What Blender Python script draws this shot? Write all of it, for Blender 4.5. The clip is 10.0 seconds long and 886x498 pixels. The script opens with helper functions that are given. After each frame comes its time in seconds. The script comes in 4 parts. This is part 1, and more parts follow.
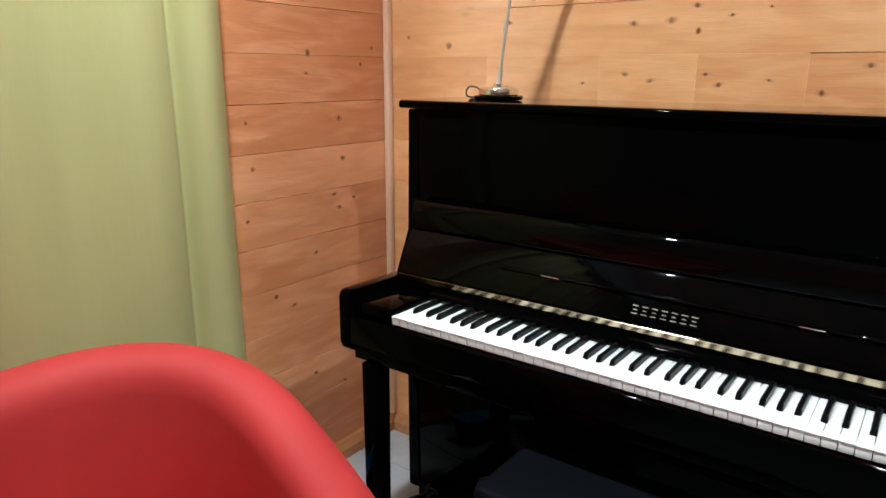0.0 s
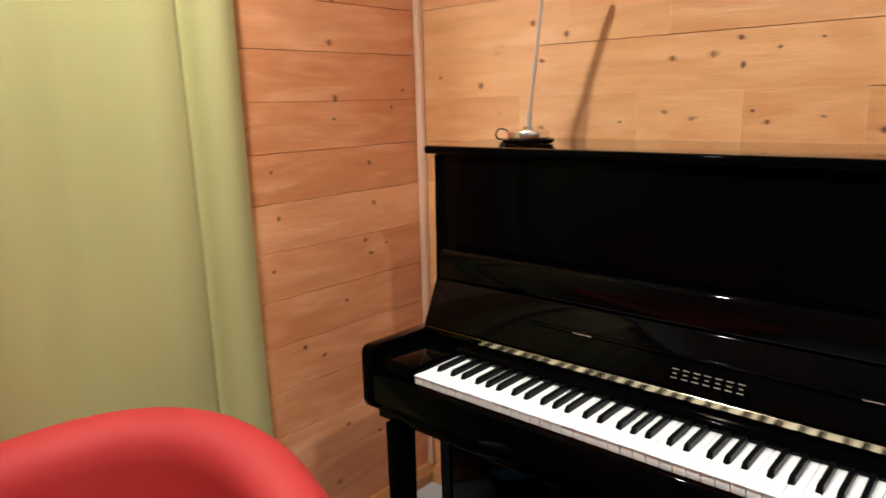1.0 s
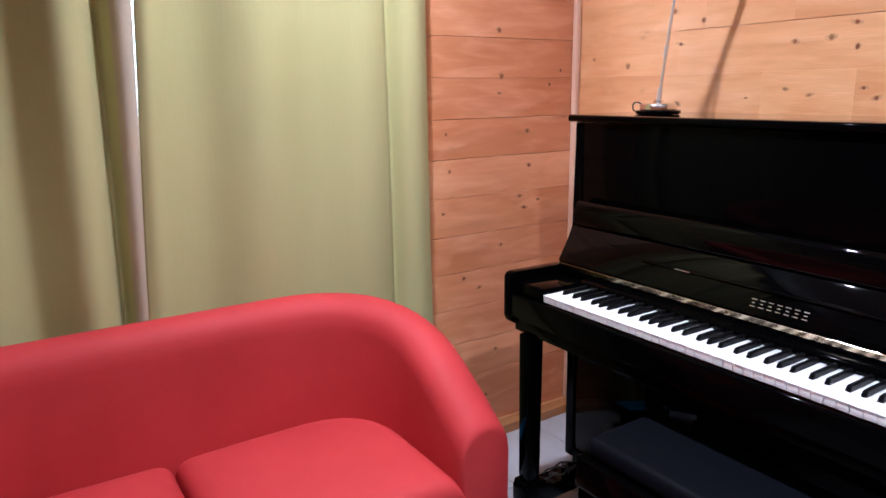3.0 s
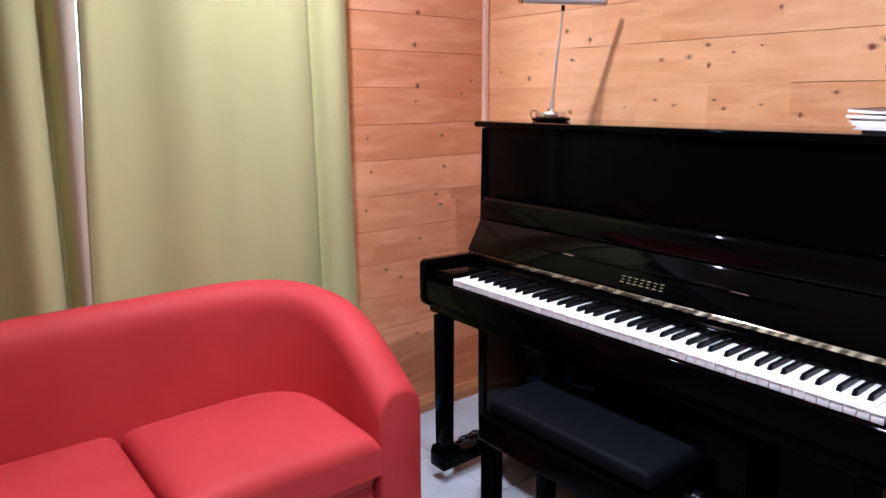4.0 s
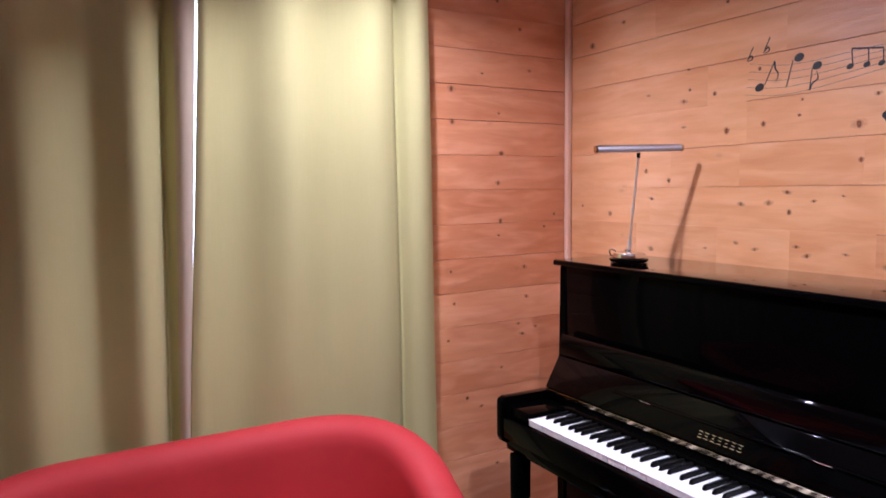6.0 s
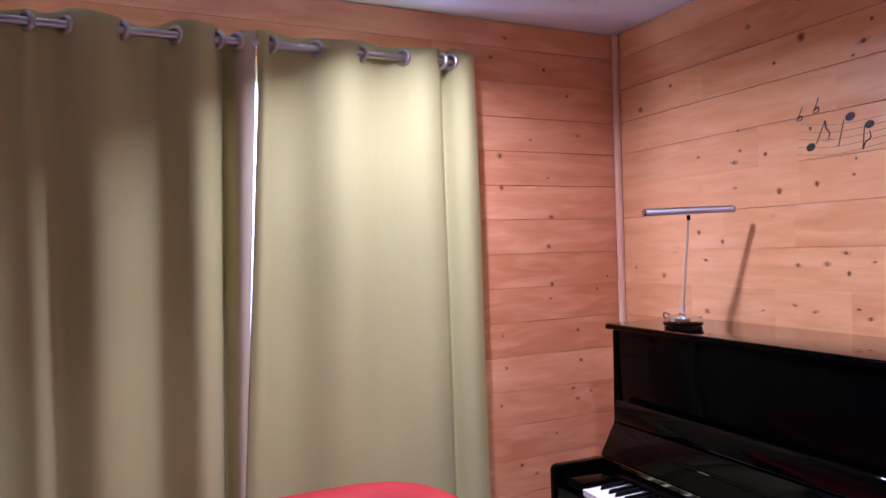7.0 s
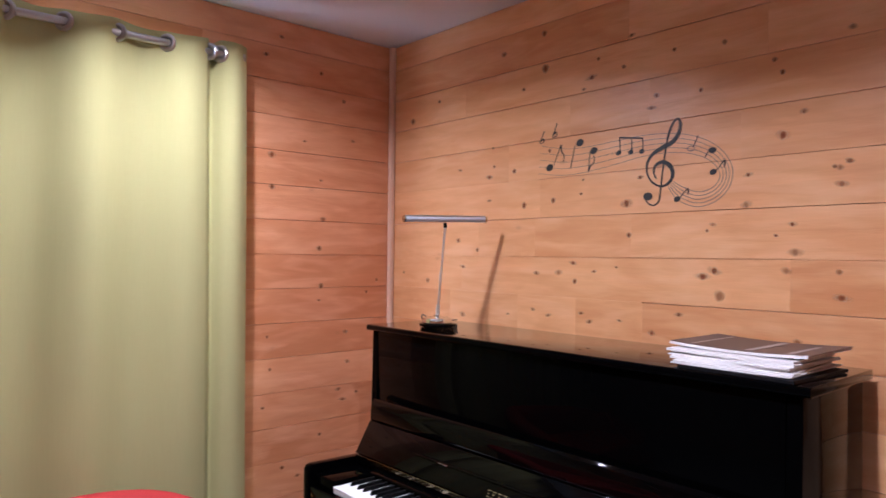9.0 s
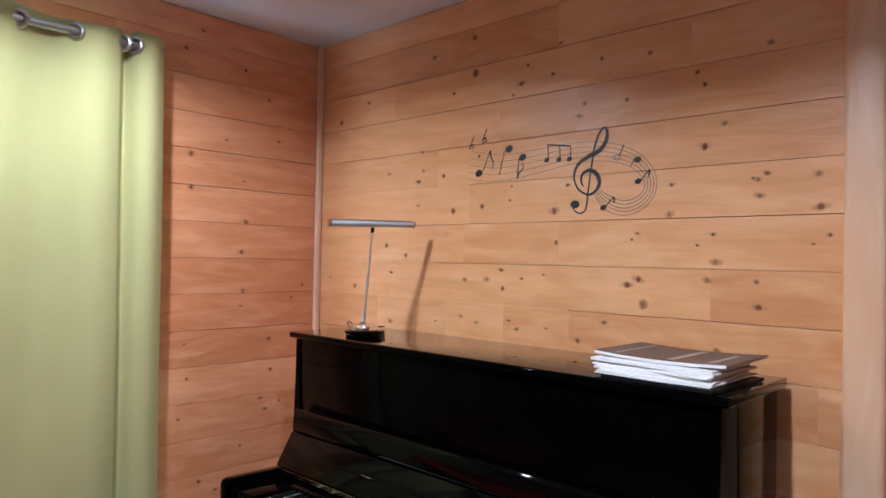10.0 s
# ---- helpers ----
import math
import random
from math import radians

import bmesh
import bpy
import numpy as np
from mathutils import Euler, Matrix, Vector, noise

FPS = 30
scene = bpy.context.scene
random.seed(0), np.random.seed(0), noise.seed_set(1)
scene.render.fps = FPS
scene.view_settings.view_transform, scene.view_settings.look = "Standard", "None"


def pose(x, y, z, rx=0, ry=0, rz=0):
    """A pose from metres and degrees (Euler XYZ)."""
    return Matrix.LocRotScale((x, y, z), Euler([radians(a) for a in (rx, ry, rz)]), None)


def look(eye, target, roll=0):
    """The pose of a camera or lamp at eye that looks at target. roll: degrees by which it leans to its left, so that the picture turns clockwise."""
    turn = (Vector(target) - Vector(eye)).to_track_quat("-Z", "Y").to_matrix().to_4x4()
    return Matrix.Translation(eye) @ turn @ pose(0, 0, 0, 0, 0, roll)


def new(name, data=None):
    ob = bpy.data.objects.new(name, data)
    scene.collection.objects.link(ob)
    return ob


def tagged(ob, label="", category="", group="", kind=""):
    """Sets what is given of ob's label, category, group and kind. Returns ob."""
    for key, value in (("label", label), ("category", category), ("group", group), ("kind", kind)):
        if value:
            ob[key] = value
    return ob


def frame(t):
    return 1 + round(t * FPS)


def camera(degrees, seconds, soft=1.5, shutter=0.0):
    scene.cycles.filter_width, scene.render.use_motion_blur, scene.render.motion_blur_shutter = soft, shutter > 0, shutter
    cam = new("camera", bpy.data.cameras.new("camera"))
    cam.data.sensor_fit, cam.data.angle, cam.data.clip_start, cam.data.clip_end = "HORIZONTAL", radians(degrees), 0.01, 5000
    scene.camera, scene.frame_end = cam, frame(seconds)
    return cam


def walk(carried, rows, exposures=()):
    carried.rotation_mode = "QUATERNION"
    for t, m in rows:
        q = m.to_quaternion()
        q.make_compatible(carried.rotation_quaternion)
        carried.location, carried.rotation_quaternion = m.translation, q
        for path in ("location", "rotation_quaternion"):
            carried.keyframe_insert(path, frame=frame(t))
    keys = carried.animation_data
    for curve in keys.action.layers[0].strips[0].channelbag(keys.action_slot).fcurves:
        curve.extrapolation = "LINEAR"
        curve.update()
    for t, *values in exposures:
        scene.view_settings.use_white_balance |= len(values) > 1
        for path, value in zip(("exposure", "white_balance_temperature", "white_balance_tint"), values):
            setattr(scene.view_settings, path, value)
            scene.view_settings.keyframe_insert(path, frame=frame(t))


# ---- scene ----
cam = camera(66.0, 10.0, shutter=0.3)
PATH = [
    (0, (1.538, -1.767, 1.287), (0.387, -0.21, 0.787), 0.3),
    (0.2, (1.51, -1.734, 1.293), (0.37, -0.166, 0.802), -0.5),
    (0.5, (1.488, -1.69, 1.306), (0.387, -0.081, 0.859), -1.1),
    (1, (1.543, -1.638, 1.327), (0.242, -0.179, 0.902), -1.5),
    (1.2, (1.603, -1.626, 1.315), (0.189, -0.276, 0.893), -0.4),
    (1.5, (1.693, -1.619, 1.293), (0.139, -0.462, 0.796), 0.8),
    (1.8, (1.735, -1.63, 1.298), (0.119, -0.572, 0.78), -0.5),
    (2, (1.75, -1.653, 1.301), (0.131, -0.582, 0.82), -0.9),
    (2.2, (1.769, -1.688, 1.295), (0.143, -0.627, 0.813), -0.6),
    (3.3, (2.005, -1.910, 1.290), (0.376, -0.833, 0.858), -1.1),
    (3.5, (2.063, -1.937, 1.281), (0.443, -0.841, 0.863), -1.5),
    (4, (2.162, -1.957, 1.301), (0.637, -0.739, 0.865), -0.3),
    (4.5, (2.194, -1.932, 1.315), (0.639, -0.746, 0.897), -0.5),
    (5, (2.259, -1.891, 1.369), (0.627, -0.791, 1.011), -0.5),
    (5.5, (2.236, -1.907, 1.44), (0.538, -0.885, 1.168), -0.4),
    (6, (2.249, -1.922, 1.47), (0.525, -0.923, 1.296), -0.7),
    (6.2, (2.229, -1.896, 1.472), (0.481, -0.932, 1.354), -0.9),
    (7.3, (2.335, -1.890, 1.499), (0.513, -1.065, 1.516), -1.5),
    (7.5, (2.352, -1.877, 1.491), (0.536, -1.04, 1.513), -0.9),
    (8, (2.362, -1.884, 1.485), (0.644, -0.861, 1.504), -0.6),
    (8.5, (2.386, -1.851, 1.478), (0.784, -0.655, 1.521), -0.0),
    (8.7, (2.394, -1.826, 1.475), (0.837, -0.571, 1.509), 0.3),
    (9, (2.399, -1.793, 1.469), (0.892, -0.478, 1.488), 0.6),
    (9.2, (2.399, -1.781, 1.465), (0.943, -0.411, 1.496), 0.7),
    (9.5, (2.406, -1.758, 1.473), (1.012, -0.324, 1.496), 1.2),
    (9.7, (2.397, -1.735, 1.477), (1.035, -0.270, 1.489), 1.5),
    (10, (2.382, -1.743, 1.481), (1.007, -0.291, 1.51), 1.1),
]
walk(cam, [(t, look(eye, target, roll)) for t, eye, target, roll in PATH],
     [(0.0, 0.30, 5150, -3), (0.6, 0.22, 5200, -3), (1.0, 0.20, 5850, 4), (1.5, 0.08, 5500, 10), (2.0, 0.24, 5200, 15), (3.5, 0.45, 4850, 18), (4.2, 0.52, 4900, 18), (5.2, 0.40, 5200, 21), (6.0, 0.20, 5050, 31), (7.5, 0.14, 4750, 38), (8.5, 0.15, 4750, 36), (9.0, 0.10, 5000, 21), (9.5, 0.10, 4750, 15), (10.0, 0.10, 4750, 5)])

# ---- world and lights ----
world = bpy.data.worlds.new("world")
scene.world = world
world.use_nodes = True
sky = world.node_tree.nodes.new("ShaderNodeTexSky")
sky.sky_type, sky.sun_disc = "NISHITA", False
sky.sun_elevation, sky.sun_rotation = radians(25), radians(200)
world.node_tree.links.new(sky.outputs[0], world.node_tree.nodes["Background"].inputs[0])
world.node_tree.nodes["Background"].inputs[1].default_value = 0.12
CEILING = 2.375


def ceiling_lamp_light(x, y, watts, width, colour, spread, lean):
    """The light of a recessed ceiling spot: a small disc that faces down, tilted a little towards the piano's wall, shaded at the sides by its collar."""
    data = bpy.data.lights.new("spot_bulb", "AREA")
    data.shape, data.size, data.energy, data.color = "DISK", width, watts, colour
    data.spread = radians(spread)
    ob = new("spot_bulb", data)
    ob.matrix_world = pose(x, y, CEILING - 0.012, lean, 0, 0)
    return ob


WARM = (1.0, 0.90, 0.79)
# The third row is an added fill that brightens key fronts and sofa.
SPOTS = [(0.61, -1.12, 15.8, 138, 8), (1.845, -1.15, 16.0, 130, 6), (2.30, -2.45, 8.0, 125, 0)]
for sx, sy, sw, wide, lean in SPOTS:
    ceiling_lamp_light(sx, sy, sw, 0.066, WARM, wide, lean)

# ---- materials ----


def material(name, base, rough=0.5, metal=0.0, **extra):
    m = bpy.data.materials.new(name)
    m.use_nodes = True
    b = m.node_tree.nodes["Principled BSDF"]
    b.inputs["Base Color"].default_value = (*base, 1)
    b.inputs["Roughness"].default_value = rough
    b.inputs["Metallic"].default_value = metal
    for key, value in extra.items():
        b.inputs[key.replace("_", " ")].default_value = value
    return m


class Nodes:
    """A short hand for building node trees."""

    def __init__(self, m):
        self.m, self.t = m, m.node_tree
        self.b = self.t.nodes["Principled BSDF"]

    def add(self, kind, ins=None, **props):
        n = self.t.nodes.new(kind)
        for k, v in props.items():
            setattr(n, k, v)
        for k, v in (ins or {}).items():
            if hasattr(v, "is_output"):
                self.t.links.new(v, n.inputs[k])
            else:
                n.inputs[k].default_value = v
        return n

    def math(self, op, a, b=0.0, c=0.0):
        return self.add("ShaderNodeMath", {0: a, 1: b, 2: c}, operation=op).outputs[0]

    def ramp(self, fac, stops):
        n = self.add("ShaderNodeValToRGB", {0: fac})
        while len(n.color_ramp.elements) < len(stops):
            n.color_ramp.elements.new(0.5)
        for e, (p, c) in zip(n.color_ramp.elements, stops):
            e.position, e.color = p, (*c, 1)
        return n.outputs[0]

    def mix(self, fac, a, b, blend="MIX"):
        return self.add("ShaderNodeMix", {0: fac, 6: a, 7: b}, data_type="RGBA", blend_type=blend).outputs[2]

    def noise(self, vec, scale, detail=3.0, rough=0.55, distort=0.0):
        return self.add("ShaderNodeTexNoise", {"Vector": vec, "Scale": scale, "Detail": detail, "Roughness": rough, "Distortion": distort}).outputs["Fac"]

    def bump(self, height, strength, distance=0.01):
        n = self.add("ShaderNodeBump", {"Height": height, "Strength": strength, "Distance": distance})
        self.t.links.new(n.outputs[0], self.b.inputs["Normal"])

    def to(self, socket, value):
        self.t.links.new(value, self.b.inputs[socket])


def pine(name, light, dark, along="x", knots=1.0):
    """Varnished spruce boards: long grain, growth bands and small knots, each board cut from another place."""
    m = material(name, light, 0.42, Specular_IOR_Level=0.6)
    n = Nodes(m)
    pos = n.add("ShaderNodeNewGeometry").outputs["Position"]
    rnd = n.add("ShaderNodeObjectInfo").outputs["Random"]
    shift = n.add("ShaderNodeCombineXYZ", {0: n.math("MULTIPLY", rnd, 37.0), 1: n.math("MULTIPLY", rnd, 53.0), 2: n.math("MULTIPLY", rnd, 71.0)}).outputs[0]
    p = n.add("ShaderNodeVectorMath", {0: pos, 1: shift}, operation="ADD").outputs[0]
    stretch = {"x": (1.2, 14, 14), "y": (14, 1.2, 14), "z": (14, 14, 1.2)}[along]
    grain = n.add("ShaderNodeMapping", {"Vector": p, "Scale": stretch}).outputs[0]
    bands = n.noise(grain, 2.2, 4.0, 0.6, 0.6)
    fine = n.noise(n.add("ShaderNodeMapping", {"Vector": p, "Scale": tuple(v * 6 for v in stretch)}).outputs[0], 3.0, 3.0)
    soft = tuple((a + 2 * b) / 3 for a, b in zip(dark, light))
    col = n.ramp(bands, [(0.28, soft), (0.52, light), (0.78, tuple(min(1, v * 1.08) for v in light))])
    blot = n.noise(n.add("ShaderNodeMapping", {"Vector": p, "Scale": tuple(v ** 0.5 for v in stretch)}).outputs[0], 2.6, 3.0, 0.5, 0.8)
    col = n.mix(n.ramp(blot, [(0.36, (0.52, 0.52, 0.52)), (0.62, (0, 0, 0))]), col, (*dark, 1))
    col = n.mix(n.math("MULTIPLY", fine, 0.16), col, (*[v * 0.72 for v in dark], 1))
    tone = n.ramp(rnd, [(0.0, (0.86, 0.78, 0.72)), (0.45, (0.98, 0.97, 0.96)), (1.0, (1.06, 1.10, 1.14))])
    col = n.mix(1.0, col, tone, "MULTIPLY")
    streak = n.noise(n.add("ShaderNodeMapping", {"Vector": p, "Scale": tuple(v ** 0.62 for v in stretch)}).outputs[0], 3.0, 3.0, 0.5, 0.5)
    col = n.mix(n.ramp(streak, [(0.54, (0, 0, 0)), (0.72, (0.42, 0.42, 0.42))]), col, (*[min(0.9, v * 1.06 + 0.07) for v in light], 1))
    figure = n.noise(n.add("ShaderNodeMapping", {"Vector": p, "Scale": tuple(v ** 0.66 for v in stretch)}).outputs[0], 2.4, 2.0, 0.5, 1.2)
    col = n.mix(n.ramp(figure, [(0.50, (0, 0, 0)), (0.70, (0.36, 0.36, 0.36))]), col, (*[min(0.93, v * 1.04 + 0.10) for v in light], 1))
    col = n.mix(n.ramp(figure, [(0.28, (0.30, 0.30, 0.30)), (0.46, (0, 0, 0))]), col, (*[v * 0.92 for v in dark], 1))
    kscale = {"x": (5.0, 9.5, 9.5), "y": (9.5, 5.0, 9.5), "z": (9.5, 9.5, 5.0)}[along]
    kv = n.add("ShaderNodeMapping", {"Vector": p, "Scale": kscale}).outputs[0]
    vor = n.add("ShaderNodeTexVoronoi", {"Vector": kv, "Scale": 1.0, "Randomness": 1.0})
    d = vor.outputs["Distance"]
    keep = n.math("GREATER_THAN", n.add("ShaderNodeSeparateColor", {0: vor.outputs["Color"]}).outputs[0], 0.62)
    knot = n.math("MULTIPLY", n.ramp(d, [(0.0, (1, 1, 1)), (0.05, (0.75, 0.75, 0.75)), (0.09, (0.15, 0.15, 0.15)), (0.2, (0, 0, 0))]), keep)
    col = n.mix(n.math("MULTIPLY", knot, 0.45 * knots), col, (0.16, 0.055, 0.02, 1))
    n.to("Base Color", col)
    n.to("Roughness", n.math("MULTIPLY_ADD", fine, 0.20, 0.27))
    n.bump(n.math("ADD", fine, n.math("ADD", n.math("MULTIPLY", bands, 0.6), n.math("MULTIPLY", n.math("ADD", streak, figure), 4.0))), 0.22, 0.003)
    return m


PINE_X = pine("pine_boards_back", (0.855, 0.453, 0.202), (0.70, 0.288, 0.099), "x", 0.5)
# Same pine boards; the side walls' dimmer light is put into a darker colour.
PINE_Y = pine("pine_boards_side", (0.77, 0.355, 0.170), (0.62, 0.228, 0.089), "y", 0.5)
PINE_POST = pine("pale_planed_pine", (0.84, 0.56, 0.40), (0.74, 0.46, 0.31), "z", 0.2)
PINE_CASING = pine("orange_planed_pine", (0.93, 0.60, 0.38), (0.86, 0.50, 0.29), "z", 0.2)
PINE_SKIRT = pine("orange_pine_skirting", (0.52, 0.24, 0.085), (0.38, 0.15, 0.05), "y", 0.3)


def gloss_black(name, gloss, low, spread):
    m = material(name, (0.0008, 0.0008, 0.0009), 0.05, IOR=1.45, Specular_IOR_Level=gloss)
    n = Nodes(m)
    pos = n.add("ShaderNodeNewGeometry").outputs["Position"]
    n.to("Roughness", n.math("MULTIPLY_ADD", n.noise(pos, 14.0, 4.0), spread, low))
    n.bump(n.noise(pos, 2.5, 1.0), 0.02, 0.003)
    grazing = n.math("POWER", n.add("ShaderNodeLayerWeight", {"Blend": 0.5}).outputs["Facing"], 6.0)
    n.to("Specular IOR Level", n.math("MULTIPLY_ADD", grazing, 0.9, gloss))
    return m


BLACK = gloss_black("black_polished_lacquer", 0.032, 0.02, 0.03)
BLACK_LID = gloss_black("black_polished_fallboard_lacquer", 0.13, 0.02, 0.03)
BLACK_SATIN = material("black_key_plastic", (0.0025, 0.0025, 0.003), 0.30, Specular_IOR_Level=0.14)
IVORY = material("white_key_plastic", (0.88, 0.87, 0.86), 0.28)
FELT = material("dark_red_felt", (0.10, 0.012, 0.014), 0.95)
LETTER = material("inlaid_brass_lettering", (0.74, 0.68, 0.56), 0.26, 1.0)
SATIN_CHROME = material("satin_chrome", (0.88, 0.82, 0.77), 0.5, 1.0)
CHROME = material("polished_chrome", (0.78, 0.77, 0.76), 0.12, 1.0)
STEEL = material("brushed_steel", (0.52, 0.51, 0.50), 0.32, 1.0)


def brass_hinge():
    m = material("worn_brass", (0.62, 0.47, 0.24), 0.30, 1.0)
    n = Nodes(m)
    pos = n.add("ShaderNodeNewGeometry").outputs["Position"]
    f = n.noise(pos, 26.0, 4.0)
    n.to("Base Color", n.ramp(f, [(0.3, (0.46, 0.38, 0.24)), (0.6, (0.62, 0.54, 0.38))]))
    n.to("Roughness", n.math("MULTIPLY_ADD", f, 0.14, 0.08))
    return m


BRASS = brass_hinge()


def leather():
    m = material("red_artificial_leather", (0.62, 0.045, 0.050), 0.60, Specular_IOR_Level=0.22)
    n = Nodes(m)
    pos = n.add("ShaderNodeNewGeometry").outputs["Position"]
    cells = n.add("ShaderNodeTexVoronoi", {"Vector": pos, "Scale": 420.0}).outputs["Distance"]
    cloud = n.noise(pos, 5.0, 4.0)
    n.to("Base Color", n.ramp(cloud, [(0.3, (0.43, 0.033, 0.031)), (0.7, (0.49, 0.041, 0.039))]))
    n.to("Roughness", n.math("MULTIPLY_ADD", n.noise(pos, 30.0, 3.0), 0.2, 0.54))
    n.bump(n.math("ADD", n.math("MULTIPLY", cells, 0.5), n.math("MULTIPLY", n.noise(pos, 9.0, 2.0), 3.0)), 0.10, 0.003)
    return m


LEATHER = leather()


def cloth(name, a, b, through_light=0.05):
    m = material(name, a, 0.85, Specular_IOR_Level=0.2, Sheen_Weight=0.05)
    n = Nodes(m)
    pos = n.add("ShaderNodeNewGeometry").outputs["Position"]
    warp = n.add("ShaderNodeTexWave", {"Vector": pos, "Scale": 260.0, "Distortion": 2.0}, bands_direction="Z").outputs["Fac"]
    weft = n.add("ShaderNodeTexWave", {"Vector": pos, "Scale": 260.0, "Distortion": 2.0}, bands_direction="Y").outputs["Fac"]
    cloud = n.noise(pos, 3.0, 4.0)
    slub = n.noise(n.add("ShaderNodeMapping", {"Vector": pos, "Scale": (60, 60, 3)}).outputs[0], 3.0, 3.0)
    col = n.mix(cloud, (*a, 1), (*b, 1))
    col = n.mix(n.math("MULTIPLY", slub, 0.25), col, (*[v * 0.75 for v in a], 1))
    n.to("Base Color", col)
    n.bump(n.math("ADD", n.math("ADD", warp, weft), slub), 0.10, 0.001)
    trans = n.add("ShaderNodeBsdfTranslucent", {"Color": col})
    out = n.t.nodes["Material Output"]
    mixed = n.add("ShaderNodeMixShader", {0: through_light, 1: n.b.outputs[0], 2: trans.outputs[0]})
    n.t.links.new(mixed.outputs[0], out.inputs[0])
    return m


CURTAIN = cloth("lime_green_curtain_cloth", (0.505, 0.475, 0.203), (0.545, 0.510, 0.228), 0.03)
LINING = cloth("beige_curtain_hem", (0.50, 0.42, 0.29), (0.55, 0.46, 0.33), 0.0)


def ceiling_paint():
    m = material("white_ceiling_paint", (0.72, 0.70, 0.72), 0.45)
    n = Nodes(m)
    pos = n.add("ShaderNodeNewGeometry").outputs["Position"]
    n.to("Base Color", n.ramp(n.noise(pos, 1.6, 4.0), [(0.3, (0.66, 0.64, 0.66)), (0.7, (0.75, 0.73, 0.75))]))
    n.bump(n.noise(pos, 90.0, 4.0), 0.08, 0.002)
    return m


WHITE = ceiling_paint()


def tile_stone():
    m = material("grey_floor_tile", (0.42, 0.43, 0.45), 0.32)
    n = Nodes(m)
    pos = n.add("ShaderNodeNewGeometry").outputs["Position"]
    rnd = n.add("ShaderNodeObjectInfo").outputs["Random"]
    c = n.ramp(n.noise(pos, 7.0, 5.0, 0.65), [(0.3, (0.36, 0.37, 0.39)), (0.7, (0.47, 0.48, 0.50))])
    n.to("Base Color", n.mix(n.math("MULTIPLY", rnd, 0.2), c, (0.40, 0.40, 0.41, 1)))
    n.to("Roughness", n.math("MULTIPLY_ADD", n.noise(pos, 40.0, 3.0), 0.2, 0.22))
    return m


TILE = tile_stone()
GROUT = material("pale_grout", (0.62, 0.60, 0.57), 0.9)
VINYL = material("black_vinyl_bench_top", (0.0030, 0.0034, 0.0052), 0.55, Specular_IOR_Level=0.05)
GLASS = material("window_glass", (1, 1, 1), 0.02, Transmission_Weight=1.0, IOR=1.45)
FRAME_WHITE = material("white_window_frame", (0.78, 0.78, 0.76), 0.4)
PAPER = material("white_paper", (0.70, 0.67, 0.66), 0.7)
COVER = material("brown_grey_score_cover", (0.105, 0.068, 0.052), 0.45, Specular_IOR_Level=0.15)
PALE_PRINT = material("pale_cover_print", (0.34, 0.29, 0.27), 0.5)
BLACK_CARD = material("black_folder_card", (0.008, 0.008, 0.009), 0.5, Specular_IOR_Level=0.08)
CABLE = material("black_cable_rubber", (0.02, 0.02, 0.02), 0.5)
DECAL_INK = material("black_sticker_ink", (0.022, 0.021, 0.022), 0.45)
DECAL_GREY = material("grey_sticker_ink", (0.19, 0.150, 0.135), 0.5)
LED_BAR = material("frosted_lamp_tube", (0.58, 0.58, 0.63), 0.4)
BLUE = material("blue_plastic", (0.08, 0.46, 0.85), 0.4)
BULB = bpy.data.materials.new("lit_spot_lens")
BULB.use_nodes = True
BULB.node_tree.nodes["Principled BSDF"].inputs["Emission Color"].default_value = (1.0, 0.86, 0.68, 1)
BULB.node_tree.nodes["Principled BSDF"].inputs["Emission Strength"].default_value = 40.0

# ---- mesh helpers ----


def mesh_of(bm, name, mat, smooth=35):
    bmesh.ops.recalc_face_normals(bm, faces=bm.faces)
    me = bpy.data.meshes.new(name)
    bm.to_mesh(me)
    bm.free()
    me.materials.append(mat)
    if smooth:
        me.polygons.foreach_set("use_smooth", [True] * len(me.polygons))
        me.set_sharp_from_angle(angle=radians(smooth))
    return me


def thing(name, base, label, category, group="", kind=""):
    ob = new(name)
    ob.location = base
    ob.empty_display_size = 0.05
    return tagged(ob, label, category, group, kind)


def hang(ob, parent):
    ob.parent = parent
    if parent.type == "EMPTY":
        ob.matrix_parent_inverse = Matrix.Translation(parent.location).inverted()
    return ob


def part(name, bm, mat, parent, label="", smooth=35):
    """Links a bmesh, in the room's coordinates, as one mesh under a thing or a part."""
    ob = hang(new(name, mesh_of(bm, name, mat, smooth)), parent)
    return tagged(ob, label) if label else ob


def solo(name, bm, mat, label, category="", kind="", group="", smooth=35):
    return tagged(new(name, mesh_of(bm, name, mat, smooth)), label, category, group, kind)


def box(x0, x1, y0, y1, z0, z1, bevel=0.0, seg=2, bm=None):
    bm = bm or bmesh.new()
    r = bmesh.ops.create_cube(bm, size=1.0)
    for v in r["verts"]:
        v.co = Vector(((x0 + x1) / 2 + v.co.x * (x1 - x0), (y0 + y1) / 2 + v.co.y * (y1 - y0), (z0 + z1) / 2 + v.co.z * (z1 - z0)))
    if bevel:
        edges = list({e for v in r["verts"] for e in v.link_edges})
        bmesh.ops.bevel(bm, geom=edges, offset=bevel, segments=seg, affect="EDGES", profile=0.5)
    return bm


